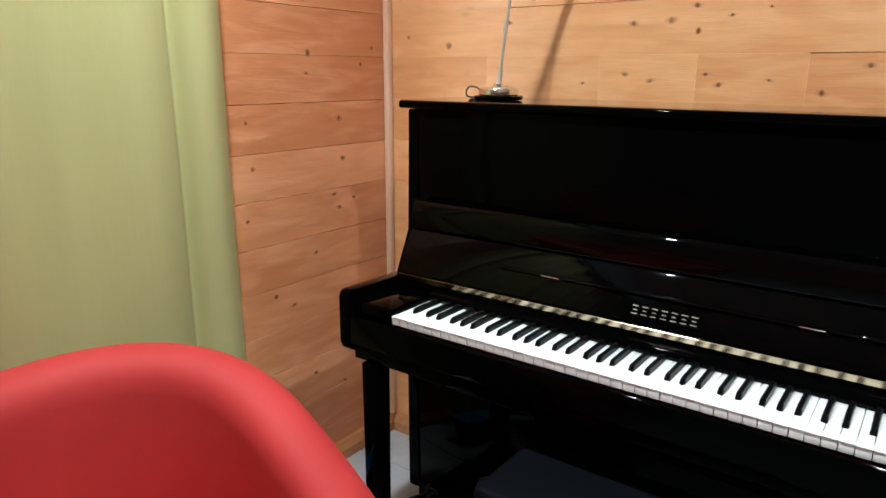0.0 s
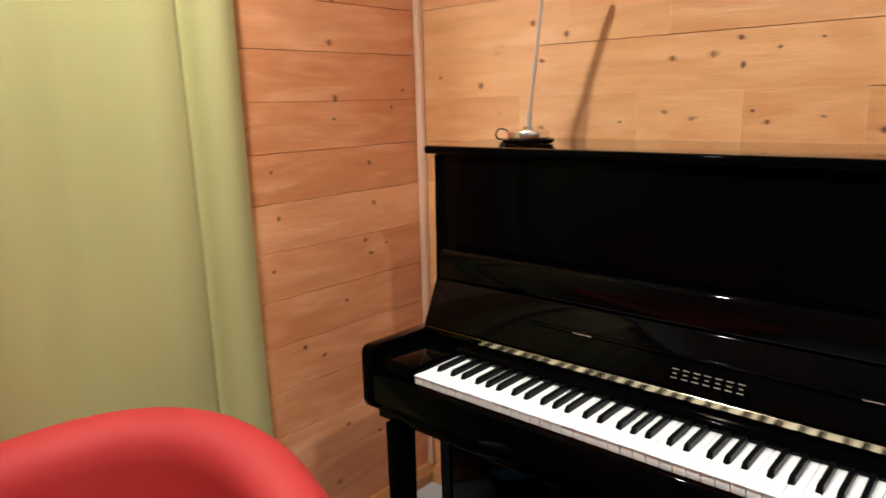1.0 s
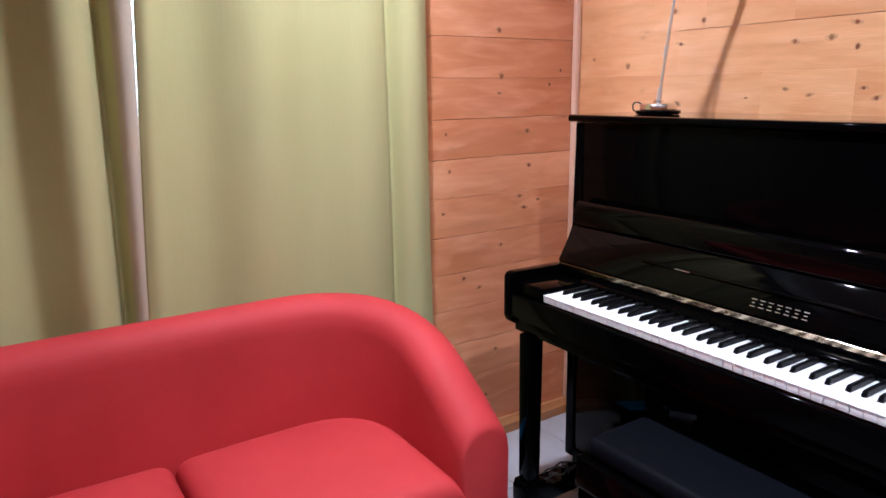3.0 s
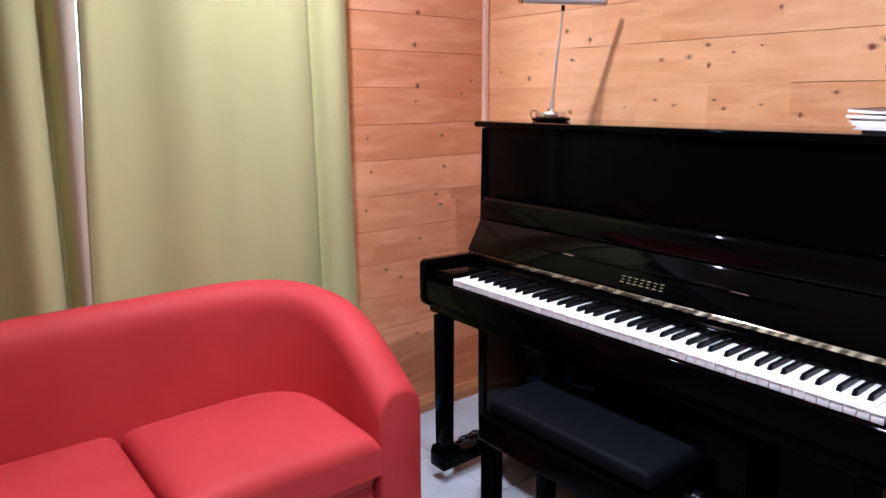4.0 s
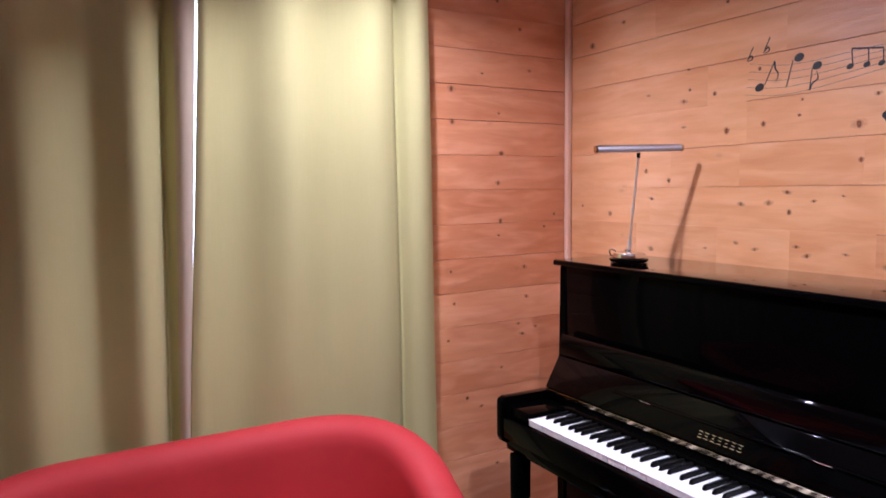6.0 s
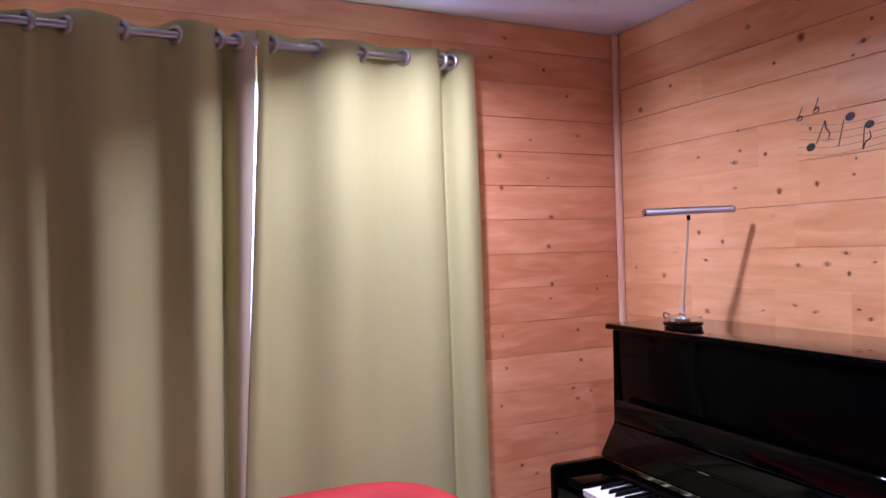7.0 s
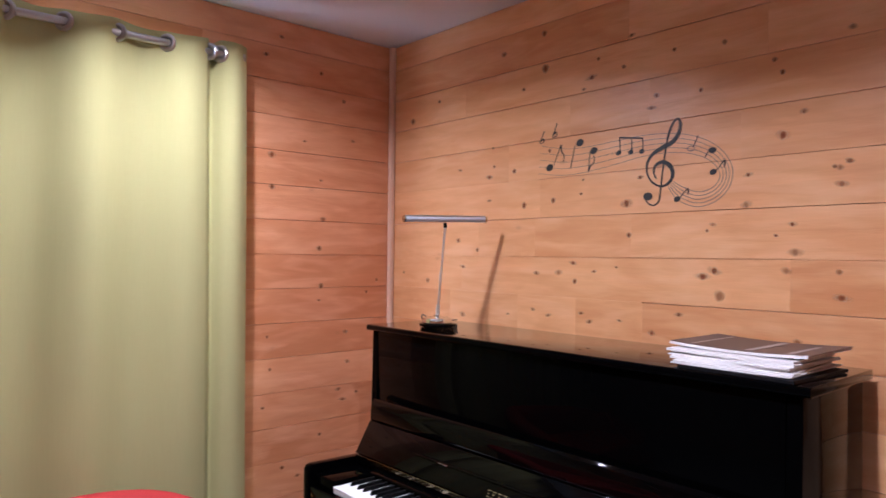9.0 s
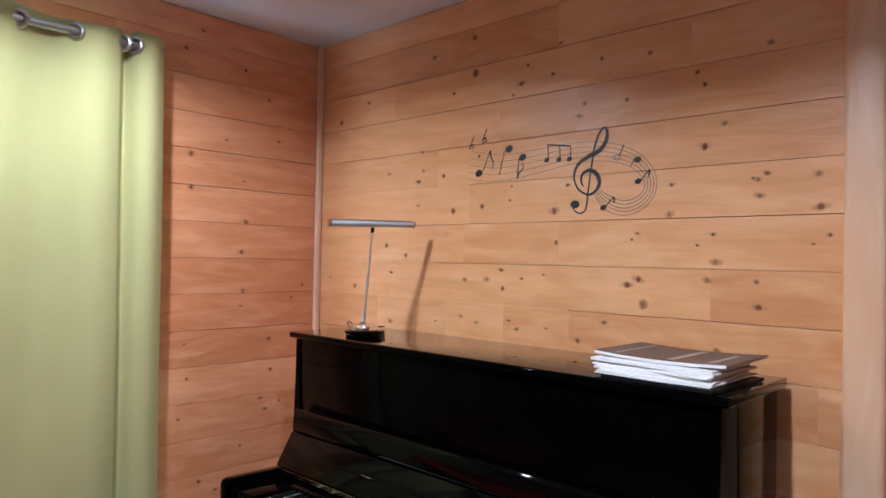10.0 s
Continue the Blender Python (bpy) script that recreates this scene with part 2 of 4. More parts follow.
def prism(profile, x0, x1, bevel=0.0, seg=2):
    """A profile in y and z, drawn out along x."""
    bm = bmesh.new()
    a = [bm.verts.new((x0, y, z)) for y, z in profile]
    b = [bm.verts.new((x1, y, z)) for y, z in profile]
    bm.faces.new(a)
    bm.faces.new(b[::-1])
    for i in range(len(a)):
        j = (i + 1) % len(a)
        bm.faces.new((a[i], b[i], b[j], a[j]))
    if bevel:
        bmesh.ops.bevel(bm, geom=bm.edges[:], offset=bevel, segments=seg, affect="EDGES", profile=0.5)
    return bm


def tube(points, radius, sides=10, bm=None, taper=None):
    bm = bm or bmesh.new()
    pts = [Vector(p) for p in points]
    rings = []
    for i, p in enumerate(pts):
        d = (pts[min(i + 1, len(pts) - 1)] - pts[max(i - 1, 0)]).normalized()
        side = d.cross(Vector((0.13, 0.21, 0.97)))
        if side.length < 0.1:
            side = d.cross(Vector((1, 0, 0)))
        side.normalize()
        up = side.cross(d)
        r = radius if taper is None else radius * taper[i]
        rings.append([bm.verts.new(p + (side * math.cos(a) + up * math.sin(a)) * r) for a in [2 * math.pi * k / sides for k in range(sides)]])
    for a, b in zip(rings, rings[1:]):
        for k in range(sides):
            bm.faces.new((a[k], a[(k + 1) % sides], b[(k + 1) % sides], b[k]))
    bm.faces.new(rings[0][::-1])
    bm.faces.new(rings[-1])
    return bm


def curve_through(points, steps=8):
    """A smooth line through points (Catmull-Rom)."""
    p = [Vector(q) for q in points]
    p = [p[0]] + p + [p[-1]]
    out = []
    for i in range(1, len(p) - 2):
        for k in range(steps):
            t = k / steps
            out.append(0.5 * (2 * p[i] + (p[i + 1] - p[i - 1]) * t + (2 * p[i - 1] - 5 * p[i] + 4 * p[i + 1] - p[i + 2]) * t * t + (3 * p[i] - p[i - 1] - 3 * p[i + 1] + p[i + 2]) * t ** 3))
    out.append(p[-2])
    return out


def lathe(profile, centre, axis="z", sides=32):
    """Radius and height pairs, turned round an upright or lying axis."""
    bm = bmesh.new()
    c = Vector(centre)
    rings = []
    for r, h in profile:
        ring = []
        for k in range(sides):
            a = 2 * math.pi * k / sides
            u, v = max(r, 1e-4) * math.cos(a), max(r, 1e-4) * math.sin(a)
            ring.append(bm.verts.new(c + Vector({"z": (u, v, h), "y": (u, h, v), "x": (h, u, v)}[axis])))
        rings.append(ring)
    for a, b in zip(rings, rings[1:]):
        for k in range(sides):
            bm.faces.new((a[k], a[(k + 1) % sides], b[(k + 1) % sides], b[k]))
    bm.faces.new(rings[0][::-1])
    bm.faces.new(rings[-1])
    return bm


def ring_mesh(centre, big, small, axis="x", n=28, k=8):
    """A torus."""
    bm = bmesh.new()
    c = Vector(centre)
    rows = []
    for i in range(n):
        a = 2 * math.pi * i / n
        row = []
        for j in range(k):
            b = 2 * math.pi * j / k
            r, h = big + small * math.cos(b), small * math.sin(b)
            u, v = r * math.cos(a), r * math.sin(a)
            row.append(bm.verts.new(c + Vector({"x": (h, u, v), "y": (u, h, v), "z": (u, v, h)}[axis])))
        rows.append(row)
    for i in range(n):
        for j in range(k):
            bm.faces.new((rows[i][j], rows[(i + 1) % n][j], rows[(i + 1) % n][(j + 1) % k], rows[i][(j + 1) % k]))
    return bm


# ---- the room ----
ROOM_X, ROOM_Y = 4.3, -4.2
PITCH = 0.1335
WIN_Y0, WIN_Y1, WIN_Z0, WIN_Z1 = -2.45, -0.85, 0.02, 2.15

floor = solo("floor", box(-0.2, ROOM_X + 0.2, ROOM_Y - 0.2, 0.2, -0.15, -0.004), GROUT, "grey tiled floor with pale grout joints", kind="structure")
ceiling = solo("ceiling", box(-0.2, ROOM_X + 0.2, ROOM_Y - 0.2, 0.2, CEILING, CEILING + 0.12), WHITE, "white painted ceiling", kind="structure")

wall_north = solo("wall_north", box(-0.2, ROOM_X + 0.2, 0.022, 0.2, -0.004, CEILING), PINE_X, "horizontal varnished pine board wall behind the piano", kind="structure")
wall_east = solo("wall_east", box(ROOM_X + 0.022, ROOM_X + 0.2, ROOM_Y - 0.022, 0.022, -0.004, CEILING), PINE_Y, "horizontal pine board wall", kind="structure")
wall_south = solo("wall_south", box(-0.2, ROOM_X + 0.2, ROOM_Y - 0.2, ROOM_Y - 0.022, -0.004, CEILING), PINE_X, "horizontal pine board wall", kind="structure")
bm = box(-0.2, -0.022, WIN_Y1, 0.022, -0.004, CEILING)
box(-0.2, -0.022, ROOM_Y - 0.022, WIN_Y0, -0.004, CEILING, bm=bm)
box(-0.2, -0.022, WIN_Y0, WIN_Y1, WIN_Z1, CEILING, bm=bm)
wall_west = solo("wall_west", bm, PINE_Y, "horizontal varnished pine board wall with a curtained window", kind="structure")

# corner strip and skirting
solo("trim", prism([(-0.026, 0.06), (-0.026, CEILING - 0.002), (-0.002, CEILING - 0.002), (-0.002, 0.06)], 0.002, 0.026, 0.006), PINE_POST, "pale wooden corner strip between two board walls", kind="structure")


def skirting(name, horizontal, a, b):
    prof = [(0.0, 0.0), (0.030, 0.0), (0.030, 0.036), (0.022, 0.046), (0.016, 0.060), (0.0, 0.060)]
    bm = prism(prof, a, b)
    if horizontal:
        for v in bm.verts:
            v.co.y = -v.co.y - 0.002
    else:
        for v in bm.verts:
            v.co = Vector((v.co.y + 0.002, v.co.x, v.co.z))
    return solo(name, bm, PINE_SKIRT, "orange-stained wooden skirting with a rounded lip", kind="structure")


skirting("baseboard", True, 0.034, 1.98)
skirting("baseboard", False, WIN_Y1 + 0.002, -0.002)

# upright casing at the end of the piano wall
bm = box(1.984, 2.070, -0.034, -0.001, 0.0, CEILING - 0.002, 0.012, 3)
solo("door_casing", bm, PINE_CASING, "pale planed wooden casing standing against the board wall", kind="structure")

# window with its frame, behind the curtains
window = thing("window_1", (-0.1, (WIN_Y0 + WIN_Y1) / 2, WIN_Z0), "white framed french window behind closed green curtains", "window", kind="structure")
mid = (WIN_Y0 + WIN_Y1) / 2
for y0, y1, z0, z1 in ((WIN_Y0, WIN_Y0 + 0.07, WIN_Z0, WIN_Z1), (WIN_Y1 - 0.07, WIN_Y1, WIN_Z0, WIN_Z1), (mid - 0.05, mid + 0.05, WIN_Z0 + 0.072, WIN_Z1 - 0.072), (WIN_Y0 + 0.072, WIN_Y1 - 0.072, WIN_Z0, WIN_Z0 + 0.07), (WIN_Y0 + 0.072, WIN_Y1 - 0.072, WIN_Z1 - 0.07, WIN_Z1)):
    part("window_frame", box(-0.13, -0.07, y0, y1, z0, z1, 0.004), FRAME_WHITE, window)
for y0, y1 in ((WIN_Y0 + 0.074, mid - 0.052), (mid + 0.052, WIN_Y1 - 0.074)):
    pane = part("pane", box(-0.104, -0.098, y0, y1, WIN_Z0 + 0.074, WIN_Z1 - 0.074), GLASS, window)
    pane.visible_shadow = False
GROUND = material("outdoor_paving", (0.30, 0.29, 0.27), 0.9)
solo("ground", box(-60, -0.202, -60, 60, -0.3, -0.1), GROUND, "grey paving outside the window", kind="structure")
sky_lamp = bpy.data.lights.new("window_daylight", "AREA")
sky_lamp.shape, sky_lamp.size, sky_lamp.size_y, sky_lamp.energy, sky_lamp.color = "RECTANGLE", 1.55, 2.08, 50.0, (0.86, 0.98, 1.0)
lamp_ob = new("window_daylight", sky_lamp)
lamp_ob.matrix_world = look((-0.17, mid, 1.10), (1.0, mid, 1.10))

# ceiling spots, all out of view; the last is only an added fill
for sx, sy, *_ in SPOTS:
    spot = thing("ceiling_spot", (sx, sy, CEILING), "unseen small round recessed ceiling spotlight, switched on", "ceiling light", "ceiling spots")
    part("rim", ring_mesh((sx, sy, CEILING - 0.004), 0.042, 0.006, "z"), CHROME, spot)
    part("lens", lathe([(0.036, -0.0015), (0.036, 0.0)], (sx, sy, CEILING - 0.001)), BULB, spot)

# ---- curtains ----


def fold_curve(y, folds):
    """How far the cloth stands before (+) or behind (-) the rod at y; folds: rows of start, end and depth."""
    for a, b, deep in folds:
        if a <= y <= b:
            return deep * math.sin(math.pi * (y - a) / (b - a))
    return 0.0


ROD_X, ROD_Z = 0.105, 2.161


def curtain(name, marks, depths, label, low=0.0, high=0.0, tuck=0.0, hem=0, columns=220, rows=64):
    """Cloth on eyelets: it swings from side to side of the rod and hangs down nearly to the floor. low, high: how far each end wanders on the
    way down; tuck: how far the low end is drawn in at the top; hem: how many of the last folds turn their beige side out."""
    folds = [(a, b, d) for a, b, d in zip(marks, marks[1:], depths)]
    y0, y1 = marks[0], marks[-1]
    c = thing(name, (ROD_X, (y0 + y1) / 2, 0.02), label, "curtain", "green curtains")
    bm = bmesh.new()
    grid = []
    raw = np.array([fold_curve(y0 + (y1 - y0) * k / columns, folds) for k in range(-12, columns + 13)])
    kern = np.exp(-0.5 * (np.arange(-12, 13) / 2.2) ** 2)
    offs = np.convolve(raw, kern / kern.sum(), "valid")
    for r in range(rows + 1):
        f = r / rows
        row = []
        for k in range(columns + 1):
            y = y0 + (y1 - y0) * k / columns
            off = float(offs[k])
            z_top = ROD_Z + 0.042 + 0.006 * math.sin(y * 21.0) - 0.008 * abs(off) / 0.046
            z = z_top + (0.025 - z_top) * f
            soft = 1.0 - 0.18 * f + 0.12 * math.sin(3.0 * f + y * 4.0) * f
            wob = 0.006 * math.sin(9.0 * f + y * 17.0) * f + 0.010 * math.sin(2.2 * f + y * 6.0) * f
            yy = y + 0.006 * math.sin(4.0 * f + y * 9.0) * f * min(1, (y - y0) * 8, (y1 - y) * 8)
            yy += low * f * math.exp(-(y - y0) / 0.12) + high * f * math.exp(-(y1 - y) / 0.12)
            yy += tuck * max(0.0, 1 - f / 0.10) * math.exp(-(y - y0) / 0.03)
            row.append(bm.verts.new((ROD_X + off * soft + wob, yy, z)))
        grid.append(row)
    faces = []
    for a, b in zip(grid, grid[1:]):
        for k in range(columns):
            fc = bm.faces.new((a[k], a[k + 1], b[k + 1], b[k]))
            if hem and y0 + (y1 - y0) * (k + 0.5) / columns > marks[-1 - hem]:
                fc.material_index = 1
    ob = part("cloth", bm, CURTAIN, c, smooth=80)
    ob.data.materials.append(LINING)
    sol = ob.modifiers.new("thick", "SOLIDIFY")
    sol.thickness, sol.offset = 0.0022, 0.0
    for y in marks[1:-1]:
        eye = ring_mesh((0, 0, 0), 0.0225, 0.0085, "y")
        for v in eye.verts:
            v.co = Matrix.Rotation(radians(42), 4, "Z") @ v.co + Vector((ROD_X, y, ROD_Z))
        part("eyelet", eye, STEEL, c, "brushed steel eyelet")
    return c


curtain("curtain", [-1.494, -1.462, -1.313, -1.162, -1.009, -0.866, -0.828, -0.733], [0.026, -0.034, 0.028, -0.030, 0.026, -0.046, 0.030], "lime green woven curtain hanging in soft folds on steel eyelets", low=-0.125, high=0.022, tuck=-0.010)
curtain("curtain", [-2.60, -2.44, -2.29, -2.129, -2.035, -1.890, -1.744, -1.622, -1.566, -1.505], [-0.034, 0.034, -0.030, -0.034, 0.042, -0.044, 0.045, -0.080, 0.016], "lime green woven curtain with a beige hem turned out", high=-0.102, hem=1)
rod = thing("curtain_rod", (ROD_X, -1.7, ROD_Z), "brushed steel curtain rod on wall brackets", "curtain rod")
part("pole", tube([(ROD_X, -2.75, ROD_Z), (ROD_X, -0.775, ROD_Z)], 0.0125, 20), STEEL, rod)
part("end_cap", lathe([(0.017, -0.006), (0.019, 0.0), (0.019, 0.03), (0.015, 0.036)], (ROD_X, -0.775, ROD_Z), "y"), STEEL, rod)
for y in (-0.80, -2.70):
    part("bracket", tube([(0.002, y, ROD_Z - 0.02), (0.05, y, ROD_Z - 0.02), (ROD_X, y, ROD_Z - 0.018)], 0.007, 10), STEEL, rod)

# ---- the piano ----
PX, KX = 1.122, 1.160  # the middle of the case and the middle of the keyboard
piano = thing("upright_piano", (PX, -0.3, 0.0), "polished black upright piano with open keyboard lid", "piano")
HALF = 0.731
SIDE = [(-0.034, 0.10), (-0.034, 1.196), (-0.371, 1.196), (-0.371, 0.877), (-0.424, 0.772), (-0.424, 0.60), (-0.378, 0.60), (-0.378, 0.10)]
for s in (-1, 1):
    a, b = sorted((PX + s * HALF, PX + s * (HALF - 0.032)))
    part("side_panel", prism(SIDE, a, b, 0.003), BLACK, piano)
    # arm beside the keys, with a rounded nose
    arm = [(-0.426, 0.600), (-0.426, 0.772), (-0.626, 0.775), (-0.638, 0.770), (-0.644, 0.758), (-0.644, 0.640), (-0.637, 0.624), (-0.617, 0.612), (-0.59, 0.600)]
    part("arm", prism(arm, a, b, 0.003), BLACK, piano)
    c, d = sorted((PX + s * (HALF - 0.034), KX + s * 0.6145))
    part("key_block", box(c, d, -0.622, -0.456, 0.690, 0.748, 0.006, 3), BLACK, piano)
    part("leg", prism([(-0.637, 0.598), (-0.582, 0.598), (-0.586, 0.10), (-0.632, 0.10)], *sorted((PX + s * (HALF - 0.064), PX + s * (HALF - 0.110))), 0.004), BLACK, piano)
    part("foot", prism([(-0.648, 0.105), (-0.648, 0.055), (-0.638, 0.045), (-0.10, 0.045), (-0.10, 0.095), (-0.56, 0.095), (-0.57, 0.125), (-0.641, 0.125)], *sorted((PX + s * (HALF - 0.055), PX + s * (HALF - 0.119))), 0.004), BLACK, piano)
    for cy in (-0.60, -0.14):
        caster = part("caster", tube([(PX + s * (HALF - 0.098), cy, 0.0215), (PX + s * (HALF - 0.074), cy, 0.0215)], 0.021, 18), CHROME, piano, "chrome caster wheel")
        part("fork", box(PX + s * (HALF - 0.086) - 0.018, PX + s * (HALF - 0.086) + 0.018, cy - 0.014, cy + 0.014, 0.034, 0.046, 0.002), CHROME, caster)
IN = HALF - 0.034
part("lid", prism([(-0.030, 1.1975), (-0.030, 1.2195), (-0.378, 1.2195), (-0.385, 1.216), (-0.387, 1.2085), (-0.385, 1.201), (-0.378, 1.1975)], PX - 0.750, PX + 0.750, 0.002), BLACK, piano)
part("upper_panel", box(PX - IN, PX + IN, -0.3695, -0.345, 0.915, 1.1969, 0.0006), BLACK, piano)
part("back_panel", box(PX - IN, PX + IN, -0.06, -0.036, 0.10, 1.194, 0.002), BLACK, piano)
part("lower_panel", box(PX - IN, PX + IN, -0.374, -0.350, 0.13, 0.596, 0.003), BLACK, piano)
part("bottom_rail", box(PX - IN, PX + IN, -0.377, -0.348, 0.045, 0.128, 0.003), BLACK, piano)
part("keybed", box(PX - IN, PX + IN, -0.628, -0.34, 0.600, 0.640, 0.003), BLACK, piano)
part("key_slip", prism([(-0.631, 0.642), (-0.631, 0.711), (-0.636, 0.713), (-0.641, 0.708), (-0.642, 0.642)], PX - IN, PX + IN, 0.001), BLACK, piano)
part("key_rail", prism([(-0.458, 0.70), (-0.458, 0.755), (-0.466, 0.762), (-0.486, 0.754), (-0.490, 0.744)], KX - 0.6125, KX + 0.6125, 0.003), BLACK, piano)
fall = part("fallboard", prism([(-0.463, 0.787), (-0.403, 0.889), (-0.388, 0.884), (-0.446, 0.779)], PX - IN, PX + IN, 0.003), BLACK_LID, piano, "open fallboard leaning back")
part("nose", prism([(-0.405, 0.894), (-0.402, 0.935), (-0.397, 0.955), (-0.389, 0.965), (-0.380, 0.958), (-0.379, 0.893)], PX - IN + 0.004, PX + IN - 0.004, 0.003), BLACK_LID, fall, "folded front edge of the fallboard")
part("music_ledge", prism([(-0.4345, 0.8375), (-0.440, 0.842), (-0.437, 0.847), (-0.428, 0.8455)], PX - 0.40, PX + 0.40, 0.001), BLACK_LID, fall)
for s in (-1, 1):
    part("buffer", box(PX + s * 0.265 - 0.022, PX + s * 0.265 + 0.022, -0.4412, -0.4390, 0.8415, 0.8440, 0.0006), CHROME, fall, "small bright metal strip")
part("hinge", prism([(-0.4668, 0.7710), (-0.4672, 0.7840), (-0.4600, 0.7840), (-0.4590, 0.7710)], PX - IN + 0.01, PX + IN - 0.01, 0.0005, 1), BRASS, fall, "worn brass piano hinge")
part("hinge_rail", prism([(-0.4640, 0.7565), (-0.4648, 0.7702), (-0.4590, 0.7702), (-0.4570, 0.7565)], PX - IN + 0.008, PX + IN - 0.008, 0.0005, 1), BLACK, fall)
part("felt_strip", box(KX - 0.612, KX + 0.612, -0.626, -0.456, 0.6905, 0.7030), FELT, piano)

# keys: 52 white and 36 black
KEY = 1.225 / 52
wm = box(0.0007, KEY - 0.0007, -0.627, -0.456, 0.7145, 0.7345, 0.0012, 2)
box(0.0002, KEY - 0.0002, -0.6290, -0.610, 0.7325, 0.7352, 0.0008, 1, bm=wm)
white_mesh = mesh_of(wm, "white_key", IVORY)
bm = bmesh.new()
low = [bm.verts.new(p) for p in ((-0.0058, -0.581, 0.733), (0.0058, -0.581, 0.733), (0.0058, -0.456, 0.733), (-0.0058, -0.456, 0.733))]
top = [bm.verts.new(p) for p in ((-0.0044, -0.574, 0.7465), (0.0044, -0.574, 0.7465), (0.0044, -0.456, 0.7465), (-0.0044, -0.456, 0.7465))]
bm.faces.new(low[::-1])
bm.faces.new(top)
for i in range(4):
    bm.faces.new((low[i], low[(i + 1) % 4], top[(i + 1) % 4], top[i]))
bmesh.ops.bevel(bm, geom=bm.edges[:], offset=0.0014, segments=2, affect="EDGES")
black_mesh = mesh_of(bm, "black_key", BLACK_SATIN)
for i in range(52):
    k = hang(new("white_key", white_mesh), piano)
    k.location = (KX - 0.6125 + i * KEY, 0, 0.0004 * random.uniform(-1, 1))
    note = (i + 5) % 7  # 0 is C, the first key is A
    if note not in (2, 6) and i < 51:
        lean = {0: -0.0035, 1: 0.0035, 3: -0.0046, 4: 0.0, 5: 0.0046}[note]
        b = hang(new("black_key", black_mesh), piano)
        b.location = (KX - 0.6125 + (i + 1) * KEY + lean, 0, 0)

# the maker's mark on the fallboard: plain inlaid bars, seven groups wide
bm = bmesh.new()
for k in range(7):
    u = -0.0605 + k * 0.0202
    for du, w, v0, v1 in ((0.0, 0.0125, 0.0074, 0.0094), (0.0, 0.0125, -0.0094, -0.0074), (0.0, 0.0080, -0.0010, 0.0010)):
        box(u + du - w / 2, u + du + w / 2, v0, v1, -0.0002, 0.0002, bm=bm)
slope = math.degrees(math.atan2(0.889 - 0.787, 0.060))
letter = hang(new("inlay", mesh_of(bm, "inlay", LETTER, 0)), fall)
letter.matrix_basis = pose(1.122, -0.4497, 0.8128, slope, 0, 0)
tagged(letter, "inlaid pale metal maker's mark")

# ---- the bench ----
BX0, BX1, BY0, BY1 = 0.870, 1.418, -0.805, -0.525
bench = thing("piano_bench", ((BX0 + BX1) / 2, (BY0 + BY1) / 2, 0.0), "black wooden piano bench with a padded vinyl seat", "bench")
bm = box(BX0 + 0.015, BX1 - 0.015, BY0 + 0.015, BY1 - 0.015, 0.455, 0.505, 0.018, 4)
part("cushion", bm, VINYL, bench)
part("frame", box(BX0, BX1, BY0, BY1, 0.375, 0.452, 0.005), BLACK, bench)
for x in (BX0 + 0.005, BX1 - 0.050):
    for y in (BY0 + 0.005, BY1 - 0.050):
        bm = box(x, x + 0.045, y, y + 0.045, 0.0, 0.373, 0.004)
        part("leg", bm, BLACK, bench)
for s, x in ((1, BX1), (-1, BX0)):
    part("knob", lathe([(0.010, 0.001), (0.010, s * 0.02), (0.024, s * 0.022), (0.026, s * 0.032), (0.022, s * 0.042)], (x, (BY0 + BY1) / 2, 0.415), "x", 24), BLACK_SATIN, bench, "round height adjusting knob")

# ---- the sofa ----
SX0, SX1, SY0, SY1 = 0.20, 0.790, -2.258, -0.936
sofa = thing("sofa", ((SX0 + SX1) / 2, (SY0 + SY1) / 2, 0.0), "red leather two-seat tub sofa with rounded arms", "sofa")


def sofa_path(n=14):
    """The middle line of the shell, from one arm's front round the back to the other's, with a 0..1 measure of how far back it is."""
    t, r = 0.068, 0.30
    x0, x1, y0, y1 = SX0 + t, SX1 - 0.015, SY0 + t, SY1 - t
    pts = [(x1 - (x1 - x0 - r) * i / 10, y1) for i in range(10)]
    pts += [(x0 + r - r * math.sin(math.pi / 2 * i / n), y1 - r + r * math.cos(math.pi / 2 * i / n)) for i in range(n)]
    pts += [(x0, y1 - r - (y1 - y0 - 2 * r) * i / 20) for i in range(20)]
    pts += [(x0 + r - r * math.cos(math.pi / 2 * i / n), y0 + r - r * math.sin(math.pi / 2 * i / n)) for i in range(n)]
    pts += [(x0 + r + (x1 - x0 - r) * i / 10, y0) for i in range(11)]
    return [Vector((x, y, 0)) for x, y in pts]


